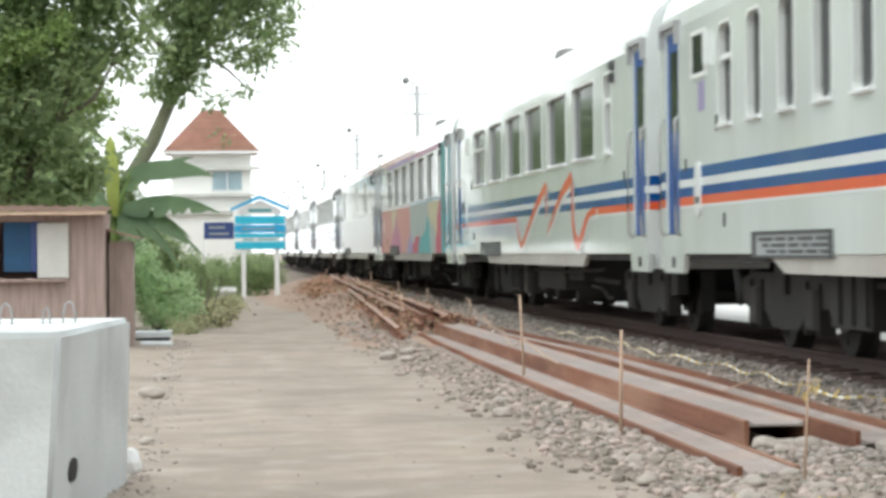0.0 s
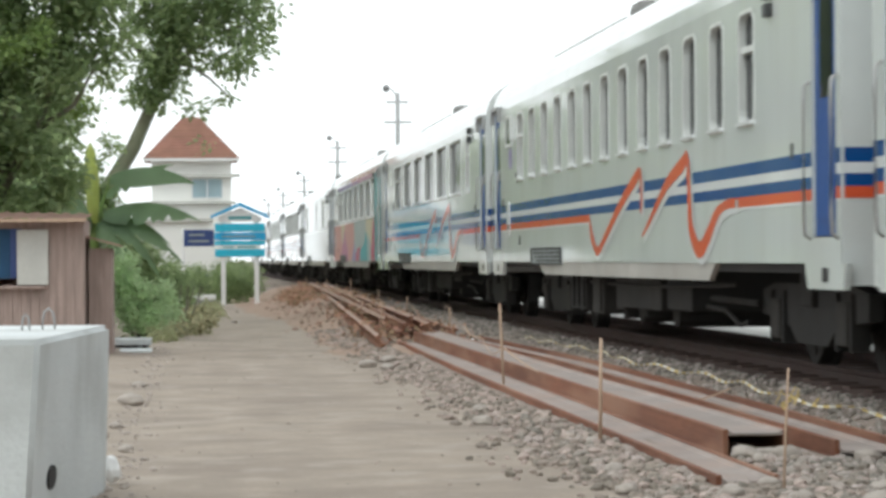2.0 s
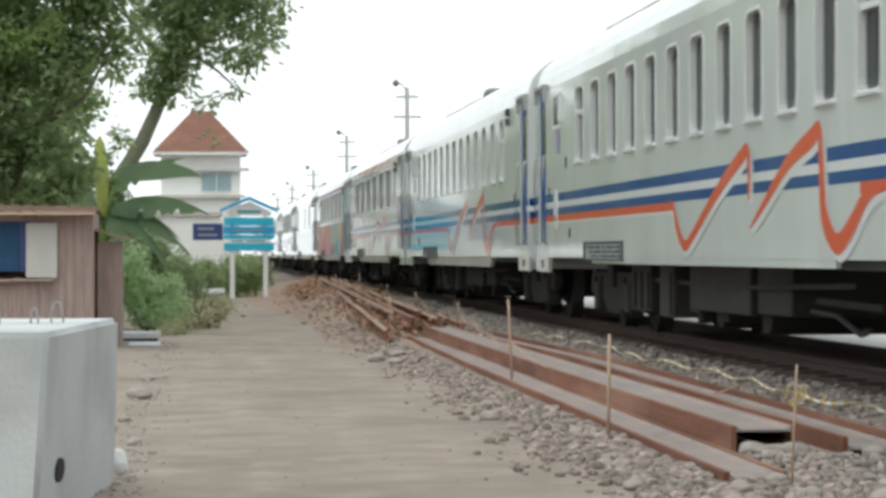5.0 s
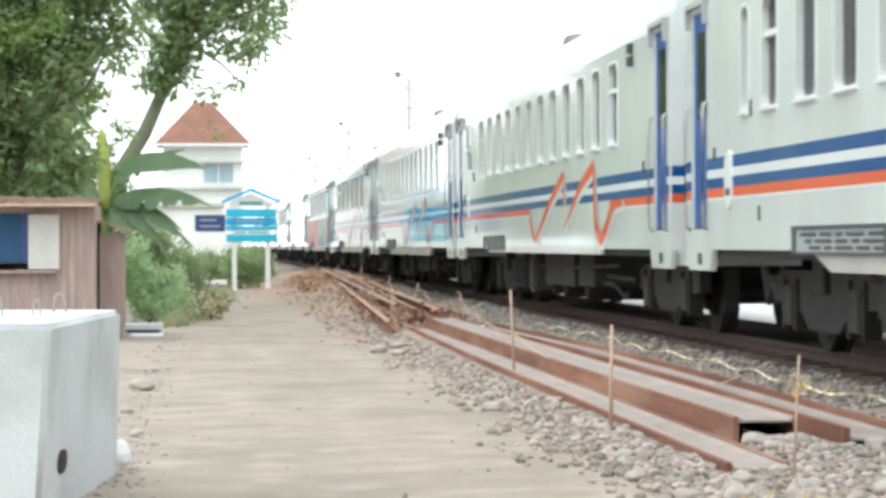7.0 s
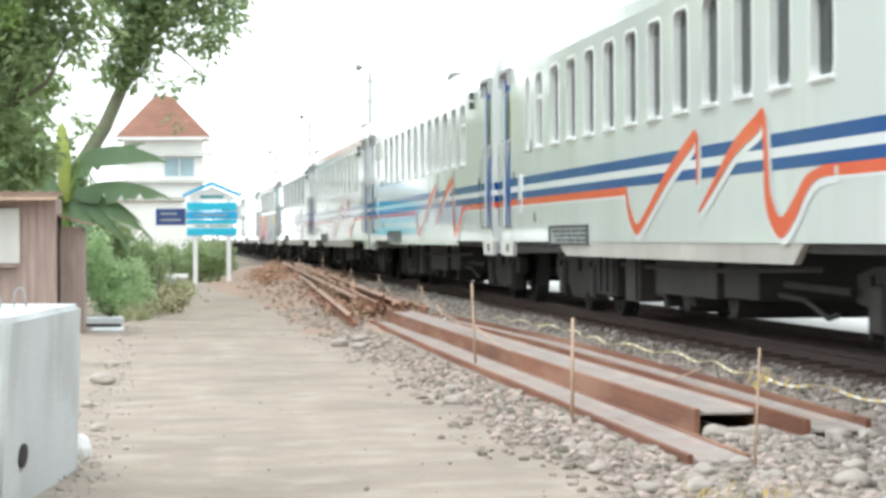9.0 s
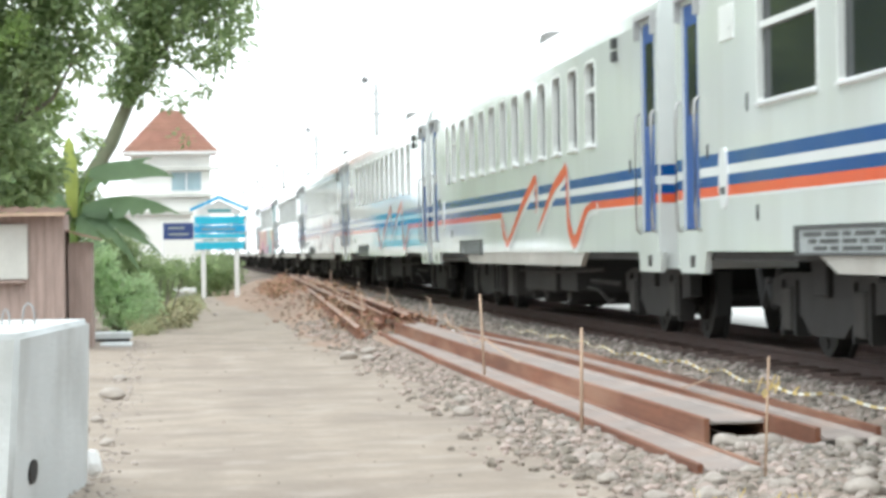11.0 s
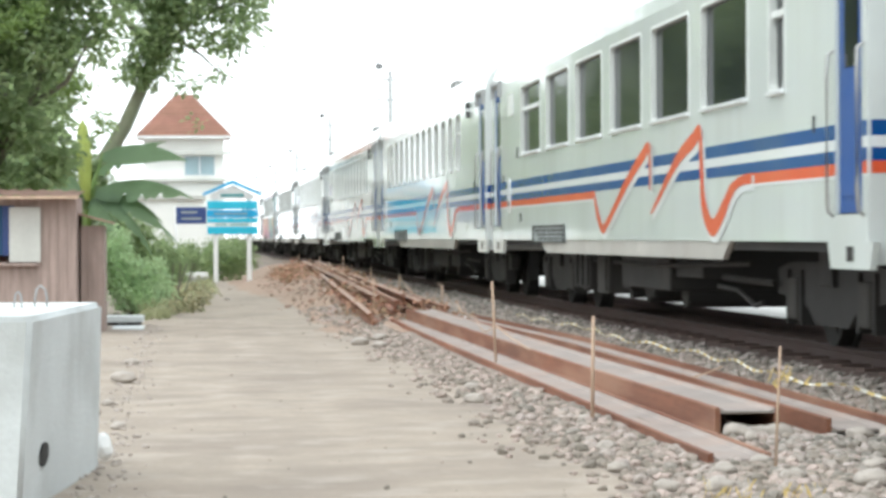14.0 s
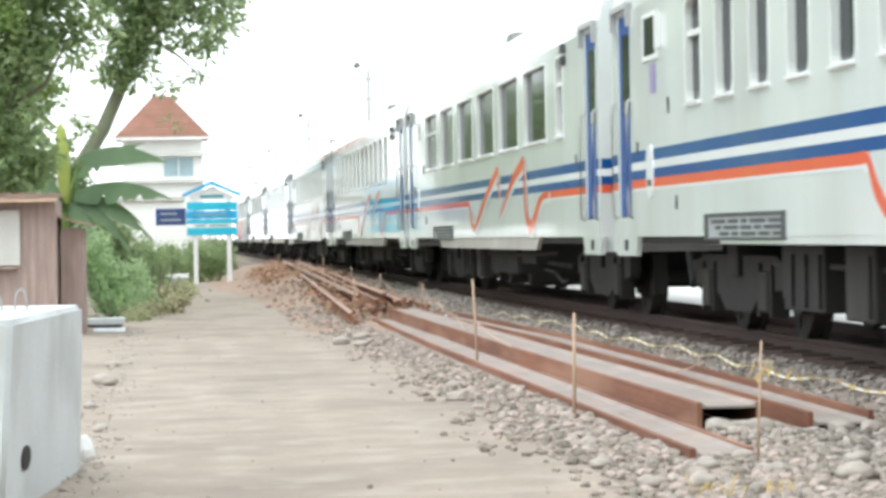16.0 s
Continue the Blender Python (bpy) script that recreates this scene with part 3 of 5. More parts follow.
        for pts in (SWOOSH, SWOOSH_2):
            part("swoosh_edge", ribbon([(u - 0.07, z - 0.035, w * 0.68 + 0.018) for u, z, w in curve_points(pts)], 0.007), "white", c, "white edge of the painted wave")
            part("swoosh", ribbon([(u, z, w * 0.68) for u, z, w in curve_points(pts)], 0.011), "orange", c, "orange painted wave mark")
    # vestibule fittings
    if windows is WIDE:
        part("vent_louvre", boxes((-HALF - 0.012, -HALF + 0.01, 7.6, 8.1, 2.5, 2.78), bevel=0.006), "frame", c, "pale louvred vent")
    elif windows is not NARROW_EXTRA:
        v = part("toilet_window", boxes((-HALF - 0.012, -HALF + 0.01, 7.65, 8.2, 2.46, 2.8)), "glass", c, "small frosted toilet window")
        part("toilet_window_frame", boxes((-HALF - 0.02, -HALF, 7.6, 7.65, 2.42, 2.84), (-HALF - 0.02, -HALF, 8.2, 8.25, 2.42, 2.84), (-HALF - 0.02, -HALF, 7.65, 8.2, 2.8, 2.84), (-HALF - 0.02, -HALF, 7.65, 8.2, 2.42, 2.46)), "frame", v)
        part("number_board", boxes((-HALF - 0.012, -HALF + 0.01, 7.72, 7.95, 2.12, 2.38)), "mural_violet", c)
    bm = bmesh.new()
    prism(bm, rounded(7.88, 8.17, 1.19, 1.67, 0.13, 6), "x", -HALF - 0.014, -HALF + 0.01)
    part("notice_panel", bm, "white", c)
    part("notice_bar", boxes((-HALF - 0.016, -HALF - 0.01, 7.93, 8.12, 1.3, 1.36)), "plate", c)
    p = part("vent_grille", boxes((-HALF - 0.008, -HALF + 0.01, 3.0, 5.7, 0.82, 1.03)), "plate_light", c, "grey vent grille with dark slots")
    for u0, u1, z0, z1 in ((3.0, 5.7, 1.0, 1.03), (3.0, 5.7, 0.82, 0.84), (3.0, 3.1, 0.84, 1.0), (5.58, 5.7, 0.84, 1.0)):
        part("grille_frame", boxes((-HALF - 0.018, -HALF - 0.006, u0, u1, z0, z1)), "plate", p)
    for row in range(3):
        u = 3.15
        for k in range(6):
            w = 0.2 + 0.14 * ((k * 7 + row * 5) % 3)
            if u + w < 5.55:
                part("grille_slot", boxes((-HALF - 0.014, -HALF - 0.006, u, u + w, 0.855 + 0.048 * row, 0.883 + 0.048 * row)), "plate", p)
            u += w + 0.11
    for u, z, h in ((7.15, 1.98, 0.14), (6.85, 1.14, 0.12), (-8.75, 1.66, 0.12), (8.62, 1.66, 0.12)):
        part("wall_socket", boxes((-HALF - 0.016, -HALF + 0.01, u - 0.016, u + 0.016, z - h / 2, z + h / 2), bevel=0.01), "plate", c, "small dark socket on the body side")
    if windows in (NARROW, NARROW_BACK):
        part("vent_flap", boxes((-HALF - 0.05, -HALF, 7.47, 7.53, 2.50, 2.80)), "frame", c)
    # lower skirt and underframe equipment
    bm = bmesh.new()
    if skirted:
        prism(bm, [(-5.9, BODY_BOTTOM), (-5.6, 0.70), (4.6, 0.70), (5.2, BODY_BOTTOM)], "x", -HALF + 0.01, -HALF + 0.06)
        part("skirt", bm, "skirt", c, "dust-stained lower skirt")
    else:
        box(bm, -HALF + 0.004, -HALF + 0.05, -5.9, 5.2, 0.79, BODY_BOTTOM)
        part("skirt", bm, "livery", c, "shallow lower edge of the body side")
    part("sole_bar", boxes((-HALF + 0.06, -HALF + 0.16, -END_NEAR, END, 0.78, 0.98)), "under", c)
    part("centre_sill", boxes((-1.22, 1.22, -END_NEAR + 0.2, END - 0.2, 0.80, 0.975)), "under", c)
    for u0, u1, x0, x1, z0, mat in ((-2.9, -1.6, -1.1, 0.9, 0.38 if len(windows) > 8 else 0.5, "under"), (-1.55, 1.2, -1.15, 0.9, 0.36, "under"), (1.25, 1.75, -1.05, 0.9, 0.32, "under"), (1.8, 2.55, -1.2, 0.9, 0.26, "dusty_steel"),
                                    (2.6, 3.1, -1.0, 0.9, 0.30, "under"), (3.2, 4.4, -1.18, 0.9, 0.29, "under"), (4.5, 5.0, -1.05, 0.9, 0.36, "under")):
        eq = part("equipment_box", boxes((x0, x1, u0, u1, z0, 0.82), bevel=0.02), mat, c)
        for k in range(int((u1 - u0) / 0.4) if mat == "dusty_steel" or u0 == 3.2 else 0):
            part("box_rib", boxes((x0 - 0.025, x0 + 0.01, u0 + 0.06 + 0.4 * k, u0 + 0.11 + 0.4 * k, z0 + 0.03, 0.71)), mat, eq)
    for u0, w, z0 in ((0.1, 0.15, 0.26), (1.4, 0.2, 0.22), (4.6, 0.25, 0.24)):
        part("brake_gear", boxes((-1.0, -0.6, u0, u0 + w, z0, 0.74), bevel=0.02), "under", c)
    for u0 in (-1.3, 0.7):
        bm = bmesh.new()
        tube(bm, [(-0.95, u0, 0.40), (0.5, u0, 0.40)], 0.21, 16)
        part("reservoir", bm, "under", c, "black round air reservoir")
    bm = bmesh.new()
    tube(bm, [(-1.05, -5.2, 0.34), (-1.05, -4.9, 0.30), (-1.05, -4.2, 0.42), (-1.05, -3.4, 0.44)], 0.022, 6)
    tube(bm, [(-1.0, -5.4, 0.50), (-1.0, -3.4, 0.52)], 0.03, 6)
    part("brake_rod", bm, "under", c)
    bm = bmesh.new()
    tube(bm, [(-1.15, -5.2, 0.66), (-1.15, -1.0, 0.60), (-1.1, 5.0, 0.63)], 0.025, 6)
    part("brake_pipe", bm, "under", c)
    for u in (-7.05, 7.0):
        bogie(c, u)
    for s, end in ((-1, END_NEAR), (1, END)):
        bm = bmesh.new()
        box(bm, -0.12, 0.12, s * end, s * (end + 0.48), 0.62, 0.86, 0.03)
        part("coupler", bm, "under", c)
        bm = bmesh.new()
        tube(bm, [(-0.6, s * end, 0.75), (-0.6, s * (end + 0.25), 0.35), (-0.6, s * (end + 0.48), 0.6)], 0.03, 6)
        part("brake_hose", bm, "rubber", c)
    # rooftop air conditioners
    bm = bmesh.new()
    prism(bm, [(-0.85, 3.5), (0.85, 3.5), (0.8, 3.70), (0.6, 3.80), (-0.6, 3.80), (-0.8, 3.70)], "y", 3.5, 8.7)
    bmesh.ops.bevel(bm, geom=bm.edges[:], offset=0.03, segments=2, affect="EDGES")
    a = part("air_conditioner", bm, "ac_grey", c, "grey rooftop air conditioner")
    part("fan_housing", boxes((-0.6, 0.3, 2.8, 3.45, 3.6, 3.93), bevel=0.1), "ac_dark", a)
    for o in (4.6, 5.9, 7.2):
        bm = bmesh.new()
        tube(bm, [(-0.2, o, 3.78), (-0.2, o, 3.83), (-0.2, o, 3.85)], [0.28, 0.28, 0.2], 12)
        part("fan_cowl", bm, "under", a)
    for z in (2.70, 2.83):
        part("speaker_box", boxes((-HALF - 0.05, -HALF + 0.01, -8.12, -7.97, z, z + 0.1), bevel=0.01), "plate", c)
    return c


narrow_coach = coach("narrow_window_coach", NARROW, "pale grey coach with narrow windows and blue-orange stripes")
back_coach = coach("narrow_window_coach", NARROW_BACK, "pale grey coach with narrow windows and blue-orange stripes", skirted=False)
extra_coach = coach("narrow_window_coach", NARROW_EXTRA, "pale grey coach with narrow windows and blue-orange stripes")
wide_coach = coach("wide_window_coach", WIDE, "pale grey coach with wide windows and blue-orange stripes")
mural_coach = coach("mural_coach", WIDE, "coach covered in a colourful pink and teal mural", decor=False)


def mural(c, patches):
    for mat, a, b, z0, z1 in patches:
        spans = [(a, b)]
        part("mural_patch", boxes((-HALF - 0.005, -HALF + 0.01, a, b, z0, z1)), mat, c)


mural(mural_coach, [("mural_teal", -9.9, -9.68, 0.86, 2.94), ("mural_teal", -8.95, -8.0, 0.86, 2.94), ("mural_mix", -7.99, 8.9, 0.86, 1.88), ("mural_top", -7.99, 7.4, 2.86, 2.945)])
service_coach = coach("service_coach", [(-5.2, 0.9), (-1.0, 0.5), (6.0, 0.9)], "white-sided service coach with few windows", decor=False)
part("white_side", boxes((-HALF - 0.004, -HALF + 0.01, -8.9, 8.9, 0.87, 1.86)), "white", service_coach)

# order of coaches: number of coach lengths behind the first gap
ORDER = {-7: narrow_coach, -6: wide_coach, -5: narrow_coach, -4: wide_coach, -3: service_coach, -2: mural_coach, -1: wide_coach, 0: narrow_coach, 1: back_coach, 2: extra_coach, 3: wide_coach, 4: back_coach, 5: narrow_coach}
TRAIN = {}
used = set()
for k, kind in ORDER.items():
    if kind.name in used:
        TRAIN[k] = copy_thing(kind, pose(TRACK_X, 0, RAIL_Z))
    else:
        used.add(kind.name)
        TRAIN[k] = kind


# the wave on one coach sits a little further back
shifted = TRAIN[1]
for o in list(shifted.children):
    if o.name.startswith("swoosh"):
        o.location.y -= 0.7
for z0, z1, mat in ((1.29, 1.37, "orange"), (1.267, 1.29, "white")):
    part("stripe", band(z0, z1, [(0.15, 0.9)]), mat, shifted)


# ---- track ----
def rail_outline(h=0.16):
    half = [(0.068, 0), (0.068, 0.012), (0.02, 0.028), (0.009, 0.04), (0.009, h - 0.045), (0.034, h - 0.034), (0.036, h - 0.006), (0.028, h)]
    return half + [(-x, z) for x, z in reversed(half)]


def rail_along(name, points, mat, label, lean=0.0, flip=False):
    """A rolled steel rail that follows points."""
    prof = rail_outline()
    verts, faces = [], []
    n = len(prof)
    pts = [Vector(p) for p in points]
    for i, p in enumerate(pts):
        d = (pts[min(i + 1, len(pts) - 1)] - pts[max(0, i - 1)]).normalized()
        side = d.cross(Vector((0, 0, 1))).normalized()
        up = side.cross(d)
        for x, z in prof:
            x2, z2 = x * math.cos(lean) - z * math.sin(lean), x * math.sin(lean) + z * math.cos(lean)
            verts.append(p + side * x2 + up * z2)
    for i in range(len(pts) - 1):
        for k in range(n):
            faces.append((i * n + k, i * n + (k + 1) % n, (i + 1) * n + (k + 1) % n, (i + 1) * n + k))
    faces.append(tuple(range(n))[::-1])
    faces.append(tuple(range((len(pts) - 1) * n, len(pts) * n)))
    ob = raw(name, verts, faces, mat)
    ob.data.materials.append(M["rail_top"] if mat == "rust" else M["darkrail"])
    shiny = (n // 2 - 1,) if abs(lean) < 1 else (3, 2)
    for i in range(len(pts) - 1):
        for k in shiny:
            ob.data.polygons[i * n + k].material_index = 1
    return tagged(ob, label, "rail")


# bed and sleepers: the train's shade is painted in, on top of oil stains
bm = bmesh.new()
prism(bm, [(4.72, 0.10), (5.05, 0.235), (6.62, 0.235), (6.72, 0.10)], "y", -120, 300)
tagged(part("track_bed", bm, "oily", None), "oil-stained ballast bed under the track, darkened for the train's shade", "track bed", kind="structure")
sleeper_mesh = None
for k in range(70):
    if sleeper_mesh is None:
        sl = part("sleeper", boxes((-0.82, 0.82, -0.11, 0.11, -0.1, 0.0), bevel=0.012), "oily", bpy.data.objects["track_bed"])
        sleeper_mesh = sl.data
    else:
        sl = new("sleeper", sleeper_mesh)
        sl.parent = bpy.data.objects["track_bed"]
    sl.location = (TRACK_X, 6 + 0.65 * k, 0.25)
for x in (TRACK_X - 0.57, TRACK_X + 0.57):
    r = rail_along("track_rail", [(x, y, RAIL_Z - 0.16) for y in (-120, 0, 60, 300)], "darkrail", "dark rusty running rail under the train")
    tagged(r, group="running rails")


def pile_points(ends, dz=0.0, wob=0.0, ph=0.0):
    """Points of a long stiff rail between a few places (x, y) where it rests on the ground."""
    pts = []
    for (xa, ya), (xb, yb) in zip(ends, ends[1:]):
        n = max(2, int((yb - ya) / 1.2))
        za, zb = ground_z(xa, ya), ground_z(xb, yb)
        for i in range(n + (yb == ends[-1][1])):
            k = i / n
            y = ya + (yb - ya) * k
            pts.append((xa + (xb - xa) * k + wob * math.sin(y * 0.13 + ph), y, za + (zb - za) * k + dz))
    return pts


def strip(points, outline):
    """A solid of constant section (x, z) swept along points."""
    verts, faces = [], []
    n = len(outline)
    for px, py, pz in points:
        verts += [(px + x, py, pz + z) for x, z in outline]
    for i in range(len(points) - 1):
        for k in range(n):
            faces.append((i * n + k, i * n + (k + 1) % n, (i + 1) * n + (k + 1) % n, (i + 1) * n + k))
    faces.append(tuple(range(n))[::-1])
    faces.append(tuple(range((len(points) - 1) * n, len(points) * n)))
    return verts, faces


def side_lying_beam(ends, dz, width, height, web, wob):
    """A rolled steel beam lying on its side: two upright flanges and a level web between them, caked with dust."""
    pts = pile_points(ends, dz, wob, ends[0][0] * 3)
    b = thing("steel_beam", pose(0, 0, 0), "long rusty steel beam lying on its side on the bank", "steel beam", "steel beams")
    t = 0.016
    flange = [(-t, 0.004), (-t * 0.6, 0), (t, 0), (t, height - 0.004), (t * 0.5, height), (-t, height - 0.004)]
    for dx in (0.0, width):
        v, f = strip([(x + dx, y, z) for x, y, z in pts], flange)
        raw("flange", v, f, "rust", b, "rust-brown upright flange")
    v, f = strip(pts, [(t, web - 0.012), (width - t, web - 0.012), (width - t, web + 0.02), (width - t - 0.03, web), (t + 0.03, web), (t, web + 0.02)])
    raw("web", v, f, "dust", b, "web covered in pale grey dust")
    return b


side_lying_beam([(2.80, 13.6), (2.82, 20), (2.86, 28), (2.94, 36.5)], -0.115, 0.31, 0.17, 0.135, 0.008)
side_lying_beam([(3.15, 15.1), (3.15, 21), (3.17, 28), (3.2, 37)], 0.0, 0.36, 0.175, 0.15, 0.006)
side_lying_beam([(3.84, 15.2), (3.92, 20), (3.94, 28), (3.72, 36.5)], -0.075, 0.37, 0.18, 0.11, 0.0)
for ends, dz, lean, wob in (([(2.62, 35.4), (3.25, 66)], 0.03, 0.4, 0.0), ([(3.08, 37.6), (3.42, 67)], 0.12, -0.2, 0.0),
                            ([(3.36, 39.2), (3.6, 68)], 0.16, 0.15, 0.0), ([(3.5, 37.6), (3.82, 68)], 0.12, 0.3, 0.0), ([(3.74, 36.6), (4.0, 69)], 0.06, 0.0, 0.0), ([(3.2, 41.0), (3.1, 64)], 0.14, 0.9, 0.0)):
    r = rail_along("spare_rail", pile_points(ends, dz, wob, ends[0][0] * 3), "rust", "long rusty spare rail lying on the ballast bank", lean)
    tagged(r, group="spare rails")


# ---- stones ----
ICO = [(0, 0, 1), *[(0.894 * math.cos(radians(72 * k)), 0.894 * math.sin(radians(72 * k)), 0.447) for k in range(5)], *[(0.894 * math.cos(radians(72 * k + 36)), 0.894 * math.sin(radians(72 * k + 36)), -0.447) for k in range(5)], (0, 0, -1)]
ICO_F = [(0, 1 + k, 1 + (k + 1) % 5) for k in range(5)] + [(1 + k, 6 + k, 1 + (k + 1) % 5) for k in range(5)] + [(1 + (k + 1) % 5, 6 + k, 6 + (k + 1) % 5) for k in range(5)] + [(11, 6 + (k + 1) % 5, 6 + k) for k in range(5)]
rng = random.Random(11)


def stone_verts(size, flat=0.65):
    turn = Euler((rng.uniform(-0.4, 0.4), rng.uniform(-0.4, 0.4), rng.uniform(0, 6.3))).to_matrix()
    sx, sy = rng.uniform(0.75, 1.25), rng.uniform(0.75, 1.25)
    return [turn @ Vector((x * sx * size * rng.uniform(0.8, 1.1), y * sy * size * rng.uniform(0.8, 1.1), z * flat * size * rng.uniform(0.8, 1.1))) for x, y, z in ICO]


def on_beam(x, y):
    """True where a beam lies, so that no stone grows through it."""
    return (y > 13.4 and 2.74 < x < 3.17 and y < 37) or (15.0 < y < 37 and 3.1 < x < 3.55) or (15.1 < y < 37 and 3.66 + 0.06 * (y < 30) < x < 4.34)


def scatter(name, label, count, spot, sizes, mat="stone"):
    verts, faces = [], []
    for _ in range(count):
        x, y = spot()
        if on_beam(x, y):
            continue
        size = rng.uniform(*sizes) if rng.random() < 0.85 else rng.uniform(sizes[1], sizes[1] * 1.5)
        base = Vector((x, y, ground_z(x, y) + size * 0.25))
        k = len(verts)
        verts += [base + v for v in stone_verts(size)]
        faces += [(a + k, b + k, c + k) for a, b, c in ICO_F]
    ob = raw(name, verts, faces, mat, smooth=False)
    return tagged(ob, label, "stones", kind="stuff")


def bank_spot():
    y = 10.5 + 34 * rng.random() ** 2.0
    if rng.random() < 0.035:
        return rng.gauss(2.1, 0.13) + 0.12 * math.sin(y * 1.1), y
    return rng.triangular(2.12, 3.9, 2.6) + 0.12 * math.sin(y * 1.1), y


def track_spot():
    return rng.uniform(3.3, 5.25), 9.5 + 55 * rng.random() ** 1.8


def verge_spot():
    y = 10 + 28 * rng.random() ** 1.5
    return -0.44 + rng.gauss(0.0, 0.10), y


scatter("bank_gravel", "loose grey and beige stones along the bank", 9000, bank_spot, (0.012, 0.036))
scatter("track_ballast", "crushed grey ballast beside the track", 15000, track_spot, (0.014, 0.032), "ballast_grey")
scatter("verge_gravel", "small loose stones at the path's edge", 480, verge_spot, (0.007, 0.022), "bankstone")
scatter("far_ballast", "fine grey ballast along the far track", 5000, lambda: (rng.uniform(3.9, 5.25), rng.uniform(40, 110)), (0.03, 0.05), "ballast_grey")
scatter("path_grit", "scattered grit on the earth path", 110, lambda: (rng.uniform(-0.3, 2.2), 11 + 40 * rng.random() ** 1.6), (0.006, 0.014))


M["clod"] = material("soil_clod", (0.31, 0.215, 0.16), 0.95, vary=0.25, scale=6, fine=30, bump=0.5, island_random=0.4)
scatter("soil_clods", "lumps of brown soil on the mound", 1900, lambda: (rng.gauss(3.05, 0.42), rng.uniform(36, 80)), (0.014, 0.042), "clod")


GROUND = bpy.data.objects["ground"]
stone_meshes = []
for k in range(12):
    me = bpy.data.meshes.new("stone")
    vs = stone_verts(1.0, 0.7)
    me.from_pydata([tuple(v) for v in vs], [], ICO_F)
    me.materials.append(M["bankstone"])
    stone_meshes.append(me)
for k in range(400):
    y = 11.2 + 9 * rng.random() ** 1.6
    x = rng.triangular(2.05, 4.1, 2.7) + 0.1 * math.sin(y)
    if on_beam(x, y):
        continue
    size = rng.uniform(0.022, 0.055)
    o = new("stone", stone_meshes[k % 12])
    o.parent = GROUND
    o.matrix_basis = pose(x, y, ground_z(x, y) + size * 0.35, 0, 0, rng.uniform(0, 360)) @ Matrix.Diagonal((size, size, size, 1))


def loose_stone(x, y, size, label):
    verts = []
    bm = bmesh.new()
    bmesh.ops.create_icosphere(bm, subdivisions=3, radius=size)
    seed = rng.uniform(0, 90)
    for v in bm.verts:
        v.co *= 1 + 0.3 * noise.noise(v.co / size * 1.1 + Vector((seed, 0, 0))) + 0.12 * noise.noise(v.co / size * 2.6 + Vector((seed, 5, 0)))
        v.co.z *= 0.62
        v.co.x *= 1.15
    ob = part("loose_stone", bm, "bigstone", None, label, smooth=True)
    ob.matrix_world = pose(x, y, ground_z(x, y) + size * 0.42, 0, 0, rng.uniform(0, 360))
    return tagged(ob, label, "stone", "loose stones")


loose_stone(-0.50, 22.6, 0.105, "rounded pale stone lying on the path's edge")
for x, y, size in ((3.25, 12.0, 0.09), (2.72, 12.9, 0.07), (2.35, 12.5, 0.06), (2.55, 12.2, 0.075), (2.95, 12.4, 0.06), (3.5, 12.9, 0.065), (2.2, 19.5, 0.07), (2.35, 21.0, 0.06), (2.05, 30.0, 0.09), (2.2, 29.0, 0.08), (2.4, 31.5, 0.08),
                   (2.62, 16.8, 0.05), (2.45, 14.9, 0.06), (2.3, 13.6, 0.055), (3.2, 16.2, 0.05), (-0.42, 17.2, 0.05), (-0.55, 19.6, 0.045), (-0.5, 26.0, 0.06), (0.25, 62, 0.12), (0.9, 52, 0.05), (3.24, 14.98, 0.085), (3.36, 15.0, 0.075), (3.47, 14.97, 0.085), (3.3, 14.85, 0.05), (3.0, 13.3, 0.06), (3.95, 14.9, 0.07), (4.15, 15.0, 0.06)):
    loose_stone(x, y, size, "pale rounded stone among the gravel")


# ---- stakes and barrier tape ----
def stake(x, y, height, lean_x, lean_y, r=0.012):
    g = ground_z(x, y)
    bm = bmesh.new()
    tube(bm, [(0, 0, -0.05), (lean_x * 0.5, lean_y * 0.5, height * 0.52), (lean_x, lean_y, height)], [r * 1.1, r, r * 0.8], 8)
    ob = part("stake", bm, "bamboo", None, smooth=True)
    ob.matrix_world = pose(x, y, g)
    return tagged(ob, "thin bamboo stake driven into the bank", "stake", "marking stakes")


for x, y, h, lx, ly in ((2.955, 24.4, 0.78, -0.035, 0), (2.65, 16.7, 0.69, 0.01, 0), (2.98, 12.9, 0.64, 0.03, 0), (3.9, 38.9, 0.47, 0.0, 0), (3.9, 46.8, 0.47, 0.02, 0), (3.9, 53.5, 0.48, -0.01, 0), (3.9, 62.9, 0.6, 0.0, 0), (3.9, 74, 0.5, 0.02, 0), (3.9, 86.9, 0.5, 0.0, 0), (2.95, 40, 0.55, 0.0, 0)):
    stake(x, y, h, lx, ly, 0.007 if y < 13 else 0.012)

def loose_stick(x, y, length, turn, rise, r, mat):
    bm = bmesh.new()
    tube(bm, [(0, -length / 2, 0), (0.02, 0, 0.015), (0, length / 2, rise)], [r, r * 0.9, r * 0.6], 7)
    ob = part("loose_stick", bm, mat, None, smooth=True)
    ob.matrix_world = pose(x, y, ground_z(x, y) + 0.17, 0, 0, turn)
    return tagged(ob, "weathered brown stick lying across the rail pile", "stick", "loose sticks")


STICKS = random.Random(77)
for k in range(14):
    y = 34 + 2.1 * k
    loose_stick(3.45 + STICKS.uniform(-0.5, 0.45), y, STICKS.uniform(1.4, 3.6), STICKS.uniform(-9, 9), STICKS.uniform(-0.05, 0.18), STICKS.uniform(0.009, 0.018), STICKS.choice(("bamboo", "rust", "bamboo", "rusty_sheet")))


